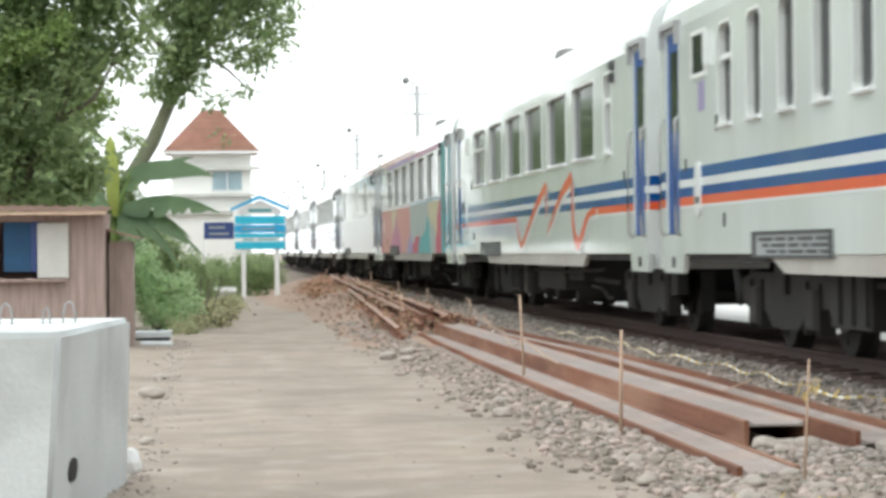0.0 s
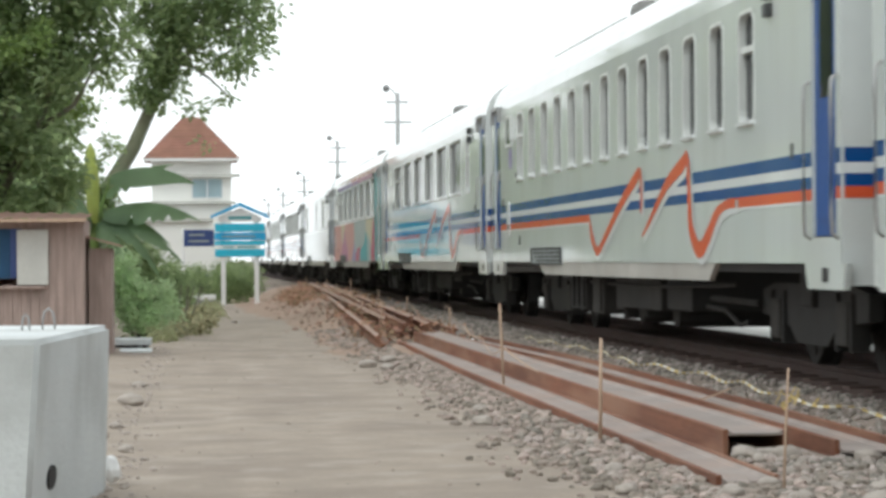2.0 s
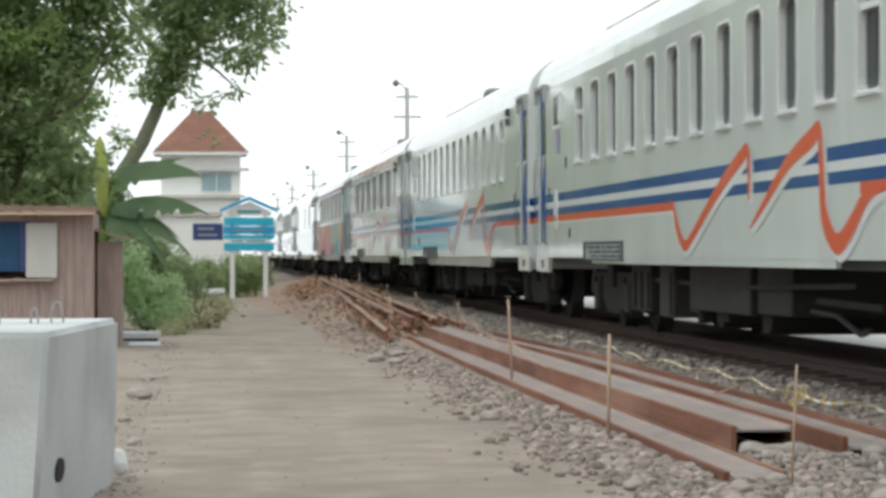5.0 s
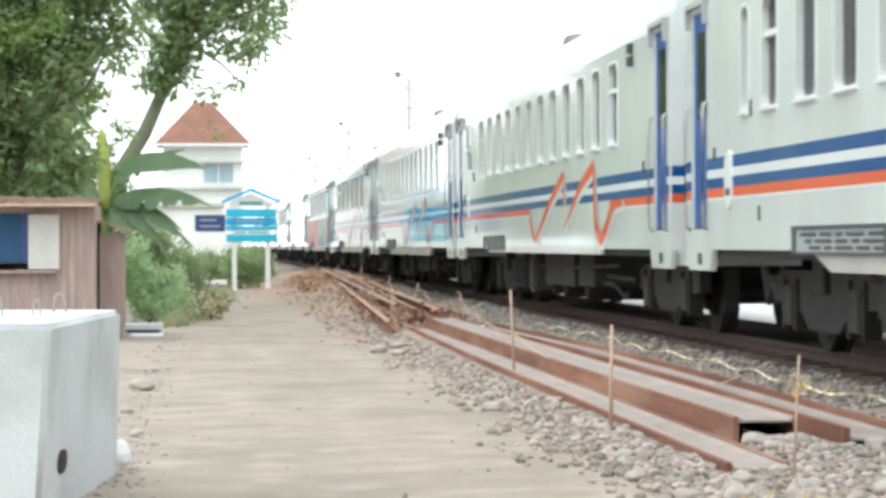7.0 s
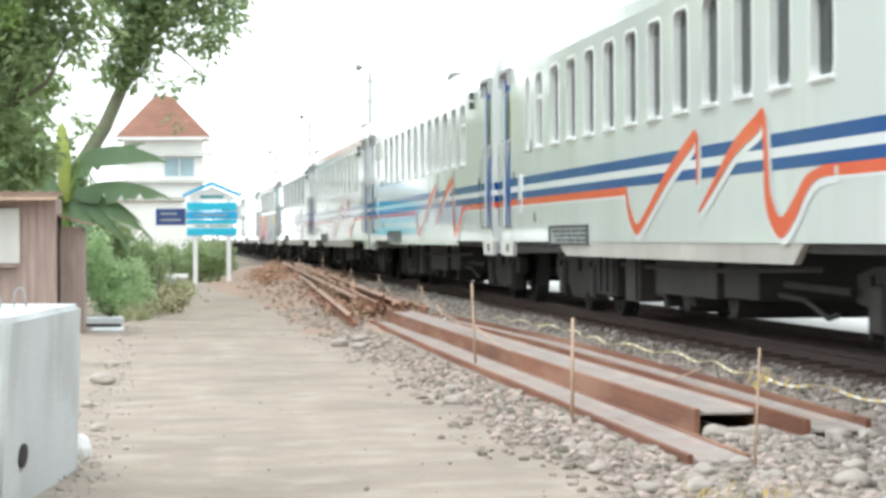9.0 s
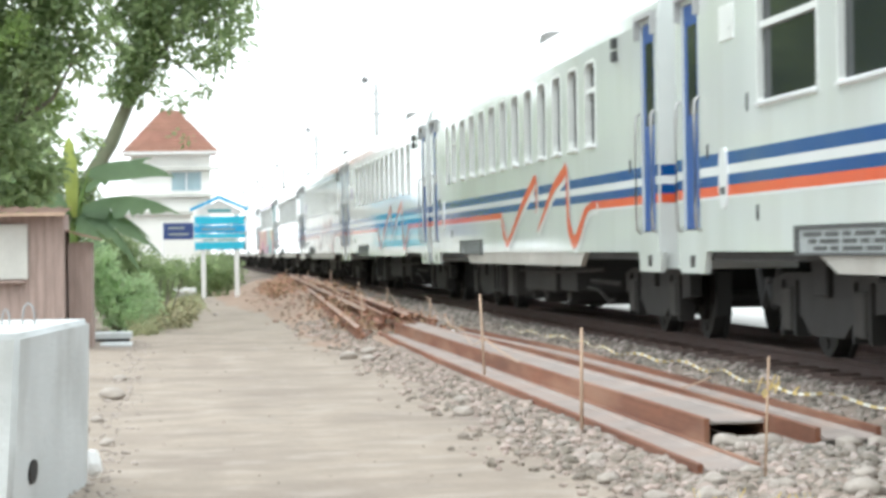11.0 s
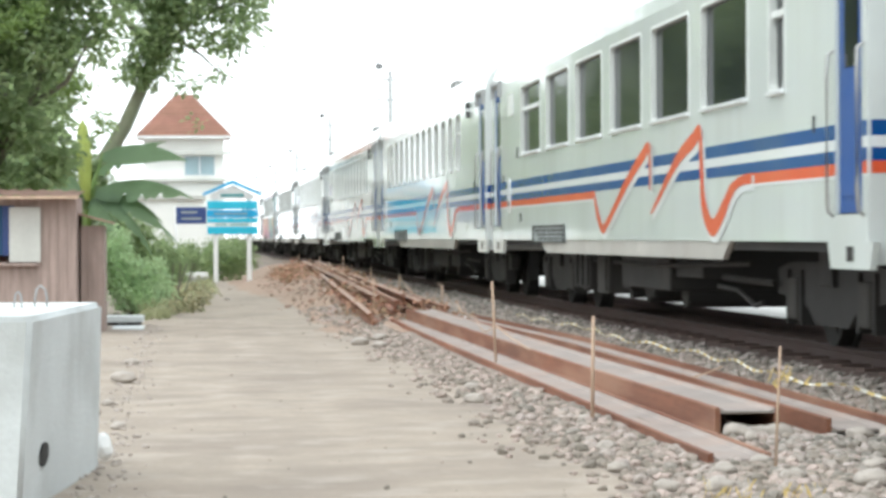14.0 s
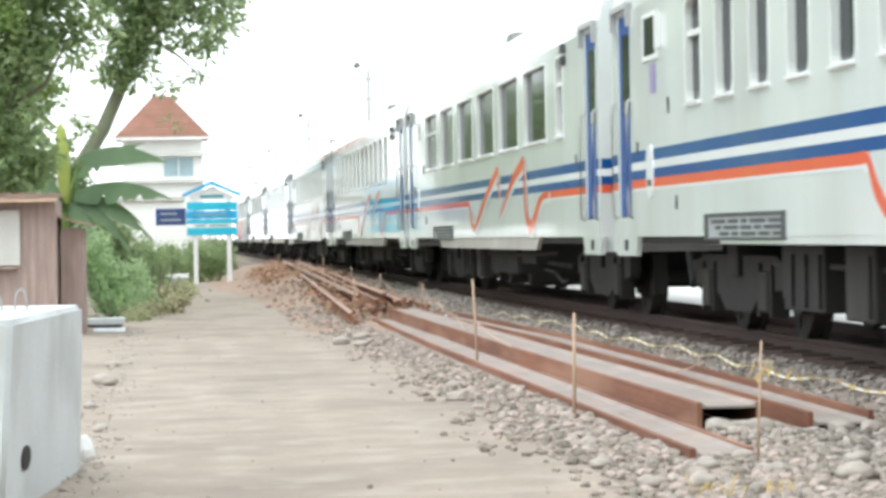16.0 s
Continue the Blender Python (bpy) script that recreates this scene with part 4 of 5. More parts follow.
def sagging(points, width, name, label, mat, seg=10, sag=0.12):
    verts, faces = [], []
    for (a, b) in zip(points, points[1:]):
        a, b = Vector(a), Vector(b)
        for i in range(1 if verts else 0, seg + 1):
            t = i / seg
            p = a.lerp(b, t)
            p.z -= sag * 4 * t * (1 - t)
            p.z = max(p.z, ground_z(p.x, p.y) + 0.03)
            tw = 0.6 * math.sin(9 * t + a.y)
            w = Vector((0.3 * math.sin(tw), 0, math.cos(tw))) * width
            k = len(verts)
            verts += [p - w / 2, p + w / 2, p + w / 2 + Vector((0.004, 0, 0)), p - w / 2 + Vector((0.004, 0, 0))]
            if k:
                for q in range(4):
                    faces.append((k - 4 + q, k - 4 + (q + 1) % 4, k + (q + 1) % 4, k + q))
    ob = raw(name, verts, faces, mat)
    return tagged(ob, label, "barrier tape")


tape = thing("barrier_tape", pose(0, 0, 0), "faded yellow and white barrier tape lying along the ballast", "barrier tape")
TAPE = [(4.55 + 0.06 * math.sin(y * 0.9), y, ground_z(4.55, y) + 0.05 + 0.04 * math.sin(y * 1.7) ** 2) for y in [10 + 0.15 * k for k in range(170)]]
for k in range(len(TAPE) - 1):
    a, b = Vector(TAPE[k]), Vector(TAPE[k + 1])
    tw = 1.3 * math.sin(k * 0.47)
    w = Vector((0.5 * math.sin(tw), 0, 0.35 + 0.65 * abs(math.cos(tw)))) * 0.011
    off = Vector((0.003, 0, 0))
    bm = bmesh.new()
    q = [bm.verts.new(p) for p in (a - w, b - w, b + w, a + w, a - w + off, b - w + off, b + w + off, a + w + off)]
    for f in ((0, 1, 2, 3), (7, 6, 5, 4), (0, 4, 5, 1), (3, 2, 6, 7), (0, 3, 7, 4), (1, 5, 6, 2)):
        bm.faces.new([q[i] for i in f])
    part("tape_stripe", bm, "tape_white" if k % 2 else "yellow", tape)
sagging([(4.1, 49, 0.50), (3.62, 38.2, 0.36), (4.30, 43.5, 0.47), (3.45, 30.5, 0.30), (2.94, 24.4, 0.42), (3.5, 21.5, 0.16), (4.2, 20, 0.22)], 0.014, "barrier_tape", "loose pale cord tied to a bamboo stake", "bamboo", sag=0.12)
# wisps of torn tape
for x, y in ((3.02, 12.95), (4.5, 15.2), (2.6, 11.6), (2.45, 11.75), (2.8, 11.5), (3.6, 25), (3.4, 44)):
    verts, faces = [], []
    for k in range(14):
        a = rng.uniform(0, 6.3)
        p = Vector((rng.gauss(0, 0.06), rng.gauss(0, 0.12), rng.uniform(0.0, 0.05)))
        q = p + Vector((0.35 * math.cos(a), 0.35 * math.sin(a), rng.uniform(0.2, 0.9))) * rng.uniform(0.04, 0.11)
        k0 = len(verts)
        verts += [p, p + Vector((0, 0, 0.014)), q + Vector((0, 0, 0.014)), q]
        faces.append((k0, k0 + 1, k0 + 2, k0 + 3))
    w = raw("tape_scrap", verts, faces, "yellow")
    w.matrix_world = pose(x, y, ground_z(x, y))
    w.location.z += 0.42 if y == 12.95 else 0
    tagged(w, "torn scrap of yellow barrier tape", "tape scrap", "tape scraps", kind="stuff")


# ---- concrete block ----
blk = thing("concrete_block", pose(0, 0, 0), "pale grey precast concrete block at the path's edge", "concrete block")
bm = bmesh.new()
foot = [(-0.73, 11.86), (-0.46, 14.3), (-2.6, 14.6), (-2.9, 12.1)]
low = [bm.verts.new((x, y, -0.03)) for x, y in foot]
top = [bm.verts.new((x + dx, y, 0.90)) for (x, y), dx in zip(foot, (0.06, 0.03, -0.05, -0.05))]
for i in range(4):
    bm.faces.new((low[i], low[(i + 1) % 4], top[(i + 1) % 4], top[i]))
bm.faces.new(low[::-1])
bm.faces.new(top)
bmesh.ops.recalc_face_normals(bm, faces=bm.faces[:])
bmesh.ops.bevel(bm, geom=bm.edges[:], offset=0.024, segments=3, affect="EDGES")
for v in bm.verts:
    v.co += 0.006 * noise.noise_vector(v.co * 2.5)
for f in bm.faces:
    f.smooth = f.calc_area() < 0.12
part("body", bm, "concrete", blk)
# drain hole in the side face
bm = bmesh.new()
lo = []
for k in range(20):
    y, z = 12.42 + 0.12 * math.cos(2 * math.pi * k / 20), 0.23 + 0.058 * math.sin(2 * math.pi * k / 20)
    lo.append(bm.verts.new((-0.73 + (y - 11.86) * 0.1107 + (z + 0.03) / 0.93 * (0.06 - 0.0123 * (y - 11.86)) + 0.006, y, z)))
hi = [bm.verts.new((v.co.x - 0.1, v.co.y, v.co.z)) for v in lo]
for k in range(20):
    bm.faces.new((lo[k], lo[(k + 1) % 20], hi[(k + 1) % 20], hi[k]))
bm.faces.new(lo)
bm.faces.new(hi[::-1])
part("drain_hole", bm, "under", blk, "dark round drain hole")
for k, (x, y, r) in enumerate(((-1.10, 13.0, 0.04), (-1.02, 13.2, 0.03), (-0.83, 13.4, 0.018), (-0.72, 13.5, 0.03))):
    bm = bmesh.new()
    tube(bm, [(x - r, y, 0.89), (x - r, y, 0.91 + 1.2 * r), (x - 0.7 * r, y, 0.93 + 2.0 * r), (x, y, 0.94 + 2.3 * r), (x + 0.7 * r, y, 0.93 + 2.0 * r), (x + r, y, 0.91 + 1.2 * r), (x + r, y, 0.89)], 0.006, 6)
    part("lifting_loop", bm, "pole" if k else "frame", blk, "thin bent steel lifting loop", smooth=True)
bm = bmesh.new()
bmesh.ops.create_icosphere(bm, subdivisions=2, radius=0.06)
for v in bm.verts:
    v.co *= 1 + 0.3 * noise.noise(v.co * 20)
    v.co.z *= 1.3
ob = part("plastic_bag", bm, "white_paint", None)
ob.matrix_world = pose(-0.44, 14.6, 0.09)
tagged(ob, "crumpled white plastic bag beside the block", "plastic bag")
rag = copy_thing(ob, pose(3.62, 33.2, ground_z(3.62, 33.2) + 0.14, 0, 0, 40))
rag.scale = (0.55, 0.7, 0.45)
tagged(rag, "scrap of white plastic caught on the rusty rails", "plastic bag")


# ---- kerb slab ----
slab = thing("drain_slab", pose(-0.83, 37.2, 0), "grey concrete drain cover on a low wall", "slab")
part("cover", boxes((-0.42, 0.30, -0.25, 0.25, 0.06, 0.15), bevel=0.012), "concrete", slab)
part("base", boxes((-0.40, 0.26, -0.2, 0.22, -0.05, 0.06)), "under", slab)
part("apron", boxes((-0.42, 0.31, -1.6, -0.27, -0.05, 0.02), bevel=0.01), "concrete", slab)


# ---- hut ----
hut = thing("wooden_hut", pose(-1.35, 34, 0), "low shabby plank hut with rusty sheet roof", "hut")
n_plank = 16
for k in range(n_plank):
    x0 = -0.0 - 0.115 * (k + 1)
    if k in (5, 6, 7, 8, 9, 10, 11, 12):
        part("plank", boxes((x0, x0 + 0.111, 0, 0.03, 0, 0.93 + 0.01 * (k % 3))), "wood", hut)
        part("plank", boxes((x0, x0 + 0.111, 0, 0.03, 1.68, 1.80)), "wood", hut)
    else:
        part("plank", boxes((x0, x0 + 0.111, 0.0, 0.03, 0, 1.80 - 0.004 * (k % 4))), "wood", hut)
for k in range(10):
    part("plank", boxes((-0.03, 0.0, 0.03 + 0.2 * k, 0.03 + 0.2 * k + 0.195, 0, 1.8)), "wood", hut)
part("back_wall", boxes((-1.84, 0, 2.03, 2.06, 0, 1.8)), "wood", hut)
part("far_wall", boxes((-1.87, -1.84, 0, 2.06, 0, 1.8)), "wood", hut)
part("floor_board", boxes((-1.84, -0.03, 0.03, 2.03, 0.3, 0.34)), "wood", hut)
part("counter", boxes((-1.5, -0.5, -0.12, 0.2, 0.90, 0.935), bevel=0.008), "wood", hut)
part("shutter", boxes((-0.86, -0.46, -0.05, -0.02, 0.95, 1.66), bevel=0.006), "panel", hut, "pale plywood shutter")
part("curtain", boxes((-1.30, -0.95, 0.05, 0.08, 1.03, 1.68), bevel=0.01), "cloth", hut, "dark blue cloth curtain")
part("curtain", boxes((-0.95, -0.80, 0.03, 0.05, 1.03, 1.68), bevel=0.01), "sign_dark", hut)
bm = bmesh.new()
cols = 40
for j in range(2):
    for i in range(cols + 1):
        x = -2.0 + 2.05 * i / cols
        bm.verts.new((x, -0.35 + 2.6 * j, 1.83 - 0.02 * (x + 2) + 0.012 * math.sin(i * 1.6) + 0.12 * j))
bm.verts.ensure_lookup_table()
for i in range(cols):
    bm.faces.new((bm.verts[i], bm.verts[i + 1], bm.verts[cols + 2 + i], bm.verts[cols + 1 + i]))
bmesh.ops.solidify(bm, geom=bm.faces[:], thickness=0.02)
part("roof_sheet", bm, "rusty_sheet", hut, "corrugated rusty roof sheet")
part("roof_edge", boxes((-1.95, 0.04, -0.37, -0.34, 1.76, 1.80)), "bamboo", hut)
annex = thing("lean_to_shed", pose(-1.32, 34.6, 0), "small rusty lean-to shed beside the hut", "shed")
for k in range(3):
    part("plank", boxes((0.0 + 0.1 * k, 0.097 + 0.1 * k, 0, 0.03, 0, 1.42)), "wood", annex)
part("side_wall", boxes((0.27, 0.30, 0.03, 1.4, 0, 1.42)), "wood", annex)
part("back_wall", boxes((0, 0.27, 1.37, 1.4, 0, 1.42)), "wood", annex)
bm = bmesh.new()
prism(bm, [(-0.02, 1.56), (0.42, 1.44), (0.42, 1.465), (-0.02, 1.585)], "y", -0.2, 1.5)
part("roof_sheet", bm, "rusty_sheet", annex)


# ---- plants ----
def leaf_cloud(blobs, count, size, seed, gap=0.0, gap_scale=1.2, flat=0.5, per=16):
    """Folded leaves gathered in tufts at twig ends inside ellipsoids (x, y, z, rx, ry, rz), with gaps between."""
    r = random.Random(seed)
    vol = [b[3] * b[4] * b[5] for b in blobs]
    verts, faces = [], []
    made = tries = 0
    tufts = int(count * 4 / per)
    while made < tufts and tries < tufts * 8:
        tries += 1
        b = r.choices(blobs, vol)[0]
        d = Vector((r.gauss(0, 1), r.gauss(0, 1), r.gauss(0, 1))).normalized() * (r.random() ** 0.38)
        p = Vector((b[0] + d.x * b[3], b[1] + d.y * b[4], b[2] + d.z * b[5]))
        if noise.noise((p.x * gap_scale + seed, p.y * gap_scale * 0.25, p.z * gap_scale)) < gap:
            continue
        made += 1
        spread = size * r.uniform(0.7, 1.5)
        for _ in range(per):
            out = Vector((r.gauss(0, 1), r.gauss(0, 1), r.gauss(0.15, 0.7)))
            c = p + out * spread * 0.8
            a = (out + Vector((r.gauss(0, 0.6), r.gauss(0, 0.6), r.gauss(-0.2, flat)))).normalized()
            n = Vector((r.gauss(0, 0.7), r.gauss(-0.35, 0.7), 1)).normalized()
            w = a.cross(n)
            if w.length < 1e-3:
                continue
            w.normalize()
            ln, wd = size * r.uniform(0.7, 1.35), size * r.uniform(0.24, 0.42)
            k = len(verts)
            verts += [c, c + a * ln * 0.45 + w * wd - n * 0.1 * ln, c + a * ln - n * 0.25 * ln, c + a * ln * 0.45 - w * wd - n * 0.1 * ln]
            faces += [(k, k + 1, k + 2), (k, k + 2, k + 3)]
    return verts, faces


def limb(bm, pts, radii):
    tube(bm, pts, radii, 9, cap=True)


tree = thing("leaning_tree", pose(0, 0, 0), "leafy tree with a leaning forked trunk", "tree")
bm = bmesh.new()
limb(bm, [(-2.6, 50, -0.1), (-2.25, 50, 1.1), (-1.85, 50, 2.1), (-1.05, 50, 3.4), (-0.6, 50, 4.4), (-0.35, 49.9, 5.6), (-0.2, 49.8, 7.0)], [0.22, 0.19, 0.165, 0.14, 0.12, 0.09, 0.04])
part("trunk", bm, "mossy", tree, "leaning mossy green-grey trunk", smooth=True)
for pts, rad in (([(-0.62, 50, 4.4), (-0.1, 49.6, 5.1), (0.5, 49.2, 5.5), (1.1, 49.0, 5.7)], [0.08, 0.06, 0.04, 0.02]), ([(-0.5, 50, 4.8), (-1.2, 50.2, 5.6), (-1.7, 50.1, 6.4)], [0.08, 0.05, 0.02]),
                 ([(-0.35, 49.9, 5.6), (0.3, 50.4, 6.3), (0.9, 50.6, 6.9)], [0.06, 0.04, 0.02]), ([(-0.15, 49.6, 5.1), (0.4, 49.3, 4.7), (0.8, 49.1, 4.3)], [0.04, 0.025, 0.012])):
    bm = bmesh.new()
    limb(bm, pts, rad)
    part("branch", bm, "bark", tree, smooth=True)
CROWN = [(-0.75, 50, 6.3, 0.7, 0.9, 0.8), (0.1, 49.6, 6.1, 0.8, 0.9, 0.8), (0.8, 49.2, 6.1, 0.7, 0.8, 0.7), (1.25, 49, 5.45, 0.45, 0.6, 0.45), (0.95, 49, 4.95, 0.5, 0.6, 0.32), (0.1, 49.5, 5.2, 0.6, 0.7, 0.4),
         (-0.5, 50, 5.1, 0.45, 0.6, 0.5), (-0.2, 50, 4.6, 0.4, 0.5, 0.3), (0.85, 49, 4.35, 0.25, 0.3, 0.25), (0.1, 50, 7.4, 1.2, 1.2, 1.0), (1.25, 49.5, 6.8, 0.45, 0.8, 0.6), (-1.3, 50, 6.9, 0.9, 1.0, 0.8), (1.5, 49, 5.95, 0.25, 0.3, 0.2),
         (0.3, 49, 4.2, 0.5, 0.4, 0.18), (0.35, 49, 3.55, 0.16, 0.3, 0.3), (-1.1, 50, 4.4, 0.3, 0.4, 0.25), (0.55, 49.2, 5.4, 0.5, 0.6, 0.4), (-0.9, 50, 5.5, 0.35, 0.5, 0.35), (1.05, 49, 4.0, 0.12, 0.2, 0.25)]
v, f = leaf_cloud(CROWN, 2900, 0.13, 3, gap=0.0, gap_scale=2.3)
raw("crown", v, f, "leaf", tree, "dense dark green foliage with sky gaps")
v, f = leaf_cloud([(-0.72, 49.5, 4.4, 0.34, 0.35, 0.32), (-0.45, 49.4, 4.95, 0.45, 0.4, 0.4), (-0.2, 49.4, 5.6, 0.5, 0.4, 0.5)], 900, 0.11, 5, gap=-0.8)
raw("inner_foliage", v, f, "leaf", tree)
shrub = thing("undergrowth_shrub", pose(0, 0, 0), "mid-green shrub at the foot of the tree", "bush")
v, f = leaf_cloud([(-2.0, 47.5, 1.2, 0.6, 0.5, 1.1), (-1.55, 47.4, 2.0, 0.35, 0.4, 0.55), (-1.75, 47.4, 2.7, 0.3, 0.3, 0.4), (-2.5, 47.4, 2.2, 0.5, 0.5, 0.8)], 1700, 0.11, 15, gap=-0.3)
raw("foliage", v, f, "leaf", shrub)
bm = bmesh.new()
for k in range(4):
    tube(bm, [(-2.0, 47.5, -0.05), (-2.0 + 0.12 * k - 0.15, 47.5, 0.9), (-2.0 + 0.25 * k - 0.4, 47.4, 1.9)], [0.03, 0.02, 0.01], 6)
part("stem", bm, "bark", shrub)

tree2 = thing("roadside_tree", pose(0, 0, 0), "broad bushy tree standing behind the hut", "tree")
bm = bmesh.new()
limb(bm, [(-3.05, 40, -0.1), (-2.95, 40, 1.2), (-2.9, 40, 2.2), (-2.75, 40, 3.4), (-2.6, 40, 5.0), (-2.5, 40, 6.5)], [0.2, 0.18, 0.16, 0.13, 0.09, 0.04])
part("trunk", bm, "bark", tree2, smooth=True)
for pts, rad in (([(-2.9, 40, 2.2), (-2.3, 39.7, 3.2), (-1.9, 39.5, 4.2), (-1.8, 39.4, 5.4)], [0.08, 0.06, 0.05, 0.02]), ([(-2.75, 40, 3.4), (-3.3, 39.5, 4.4), (-3.6, 39.2, 5.3)], [0.07, 0.05, 0.02]), ([(-2.2, 39.7, 3.3), (-1.7, 39.4, 3.6), (-1.3, 39.2, 4.3)], [0.05, 0.035, 0.015])):
    bm = bmesh.new()
    limb(bm, pts, rad)
    part("branch", bm, "bark", tree2, smooth=True)
CROWN2 = [(-2.1, 39.5, 5.3, 0.8, 0.9, 0.9), (-3.0, 39.5, 5.0, 0.8, 0.9, 0.9), (-2.2, 39.5, 4.1, 0.75, 0.8, 0.55), (-1.45, 39.4, 4.15, 0.42, 0.6, 0.4), (-3.1, 39.5, 3.7, 0.7, 0.8, 0.7), (-2.3, 39.7, 3.2, 0.6, 0.7, 0.6), (-2.0, 39.7, 3.15, 0.36, 0.5, 0.42),
          (-2.9, 39.7, 2.6, 0.6, 0.6, 0.6), (-2.15, 39.8, 2.5, 0.6, 0.5, 0.5), (-2.05, 40, 2.4, 0.4, 0.4, 0.45), (-1.3, 39.3, 5.3, 0.5, 0.6, 0.5), (-2.4, 39.5, 6.4, 1.2, 1.2, 0.8), (-3.9, 39.5, 4.4, 0.7, 0.8, 1.2), (-1.55, 39.5, 4.75, 0.5, 0.5, 0.4), (-2.6, 39.5, 1.9, 0.5, 0.5, 0.35),
          (-3.5, 39.6, 2.9, 0.5, 0.6, 0.9), (-1.0, 39.3, 4.5, 0.25, 0.4, 0.25)]
v, f = leaf_cloud(CROWN2, 5500, 0.13, 8, gap=0.0, gap_scale=2.2)
raw("crown", v, f, "leaf", tree2, "thick mid-green foliage")
v, f = leaf_cloud([(-1.7, 41, 3.6, 0.25, 0.3, 0.25), (-1.25, 41, 3.0, 0.16, 0.3, 0.25), (-3.3, 39, 4.2, 0.5, 0.4, 0.6), (-2.5, 38.8, 4.6, 0.5, 0.3, 0.4)], 900, 0.08, 21, gap=-0.3)
raw("young_foliage", v, f, "leaf_light", tree2, "yellow-green young leaves")


def bush(name, blobs, count, size, seed, mat, label, gap=-0.3):
    b = thing(name, pose(0, 0, 0), label, "bush")
    x, y = blobs[0][0], blobs[0][1]
    bm = bmesh.new()
    for k in range(5):
        a = k * 1.26
        tube(bm, [(x, y, -0.05), (x + 0.2 * math.cos(a), y + 0.2 * math.sin(a), 0.35), (x + 0.35 * math.cos(a), y + 0.35 * math.sin(a), 0.8)], [0.025, 0.018, 0.008], 6)
    part("stem", bm, "bark", b)
    vv, ff = leaf_cloud(blobs, count, size, seed, gap=gap, gap_scale=2.2)
    raw("foliage", vv, ff, mat, b)
    return b


bush("roadside_bush", [(-0.85, 42, 0.75, 0.42, 0.6, 0.62), (-0.62, 42.5, 0.55, 0.36, 0.6, 0.5), (-0.42, 43, 0.36, 0.26, 0.5, 0.32), (-1.1, 42, 0.9, 0.3, 0.5, 0.5), (-0.75, 41.6, 0.3, 0.45, 0.4, 0.3)], 2600, 0.07, 31, "bush", "bright green leafy bush beside the path")
bush("roadside_bush", [(-0.9, 56, 0.95, 0.5, 0.8, 0.75), (-0.5, 58, 0.7, 0.45, 0.8, 0.5), (-0.15, 60, 0.4, 0.3, 0.7, 0.35), (-1.3, 55, 1.3, 0.4, 0.6, 0.7)], 2600, 0.085, 33, "leaf", "green shrub growing along the verge")
bush("roadside_bush", [(0.3, 90, 0.5, 0.8, 1.0, 0.6), (1.0, 92, 0.5, 0.7, 1.0, 0.6), (2.0, 94, 0.55, 0.7, 1.2, 0.65), (1.5, 96, 0.7, 0.6, 1.0, 0.6), (-0.4, 88, 0.6, 0.6, 1, 0.7), (1.2, 84, 0.5, 0.45, 0.6, 0.65), (1.8, 84.5, 0.45, 0.45, 0.6, 0.6)], 2900, 0.11, 35, "leaf", "low dark shrubs behind the sign board")
M["verge_grass"] = leafy("verge_grass", (0.36, 0.37, 0.22), (0.44, 0.46, 0.26), 0.35)
bush("grass_tuft", [(-0.12, 46, 0.08, 0.35, 1.6, 0.2), (0.05, 50, 0.08, 0.35, 2.0, 0.2), (0.25, 55, 0.06, 0.35, 2.0, 0.2), (0.45, 60, 0.02, 0.3, 2.5, 0.2), (-0.4, 41, 0.08, 0.25, 1.5, 0.16), (0.5, 67, -0.04, 0.3, 3.0, 0.2)], 2600, 0.07, 39, "verge_grass", "yellow-green grass along the path's edge", gap=-0.2)
bush("dry_grass_tuft", [(-0.25, 46.5, 0.10, 0.4, 1.0, 0.2), (0.1, 49, 0.10, 0.35, 1.2, 0.18), (-0.45, 43, 0.10, 0.35, 1.0, 0.18), (0.3, 53, 0.08, 0.25, 1.0, 0.13), (-0.1, 44.5, 0.08, 0.45, 1.2, 0.14), (0.2, 57, 0.08, 0.3, 1.5, 0.14)], 2400, 0.075, 37, "dry", "dry olive-brown grass on the verge", gap=-0.6)
v, f = leaf_cloud([(3.0, 40, 0.12, 0.5, 3.0, 0.14), (3.1, 47, 0.25, 0.5, 4.0, 0.14), (3.1, 55, 0.42, 0.5, 4.0, 0.16), (2.6, 62, 0.35, 0.5, 5.0, 0.16), (3.2, 70, 0.42, 0.5, 5.0, 0.16), (3.65, 37.5, 0.14, 0.3, 3.0, 0.12), (3.6, 44, 0.22, 0.3, 4.0, 0.14), (3.55, 52, 0.34, 0.3, 4.0, 0.15), (3.5, 60, 0.38, 0.3, 4.0, 0.15)], 1900, 0.07, 91, gap=-0.3)
tagged(raw("dead_brush", v, f, "dead_leaf"), "dry brown leaves and twigs on the mound", "dead leaves", kind="stuff")
# unseen hedge and trees along the path's open side, added to darken coach reflections
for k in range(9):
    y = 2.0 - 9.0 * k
    bush("hedge_bush", [(-5.5, y, 1.6, 1.2, 4.8, 1.7), (-5.8, y + 2, 3.2, 1.4, 4.0, 1.5)], 900, 0.28, 60 + k, "leaf", "unseen tall green hedge, added to darken the coach reflections", gap=-0.5)


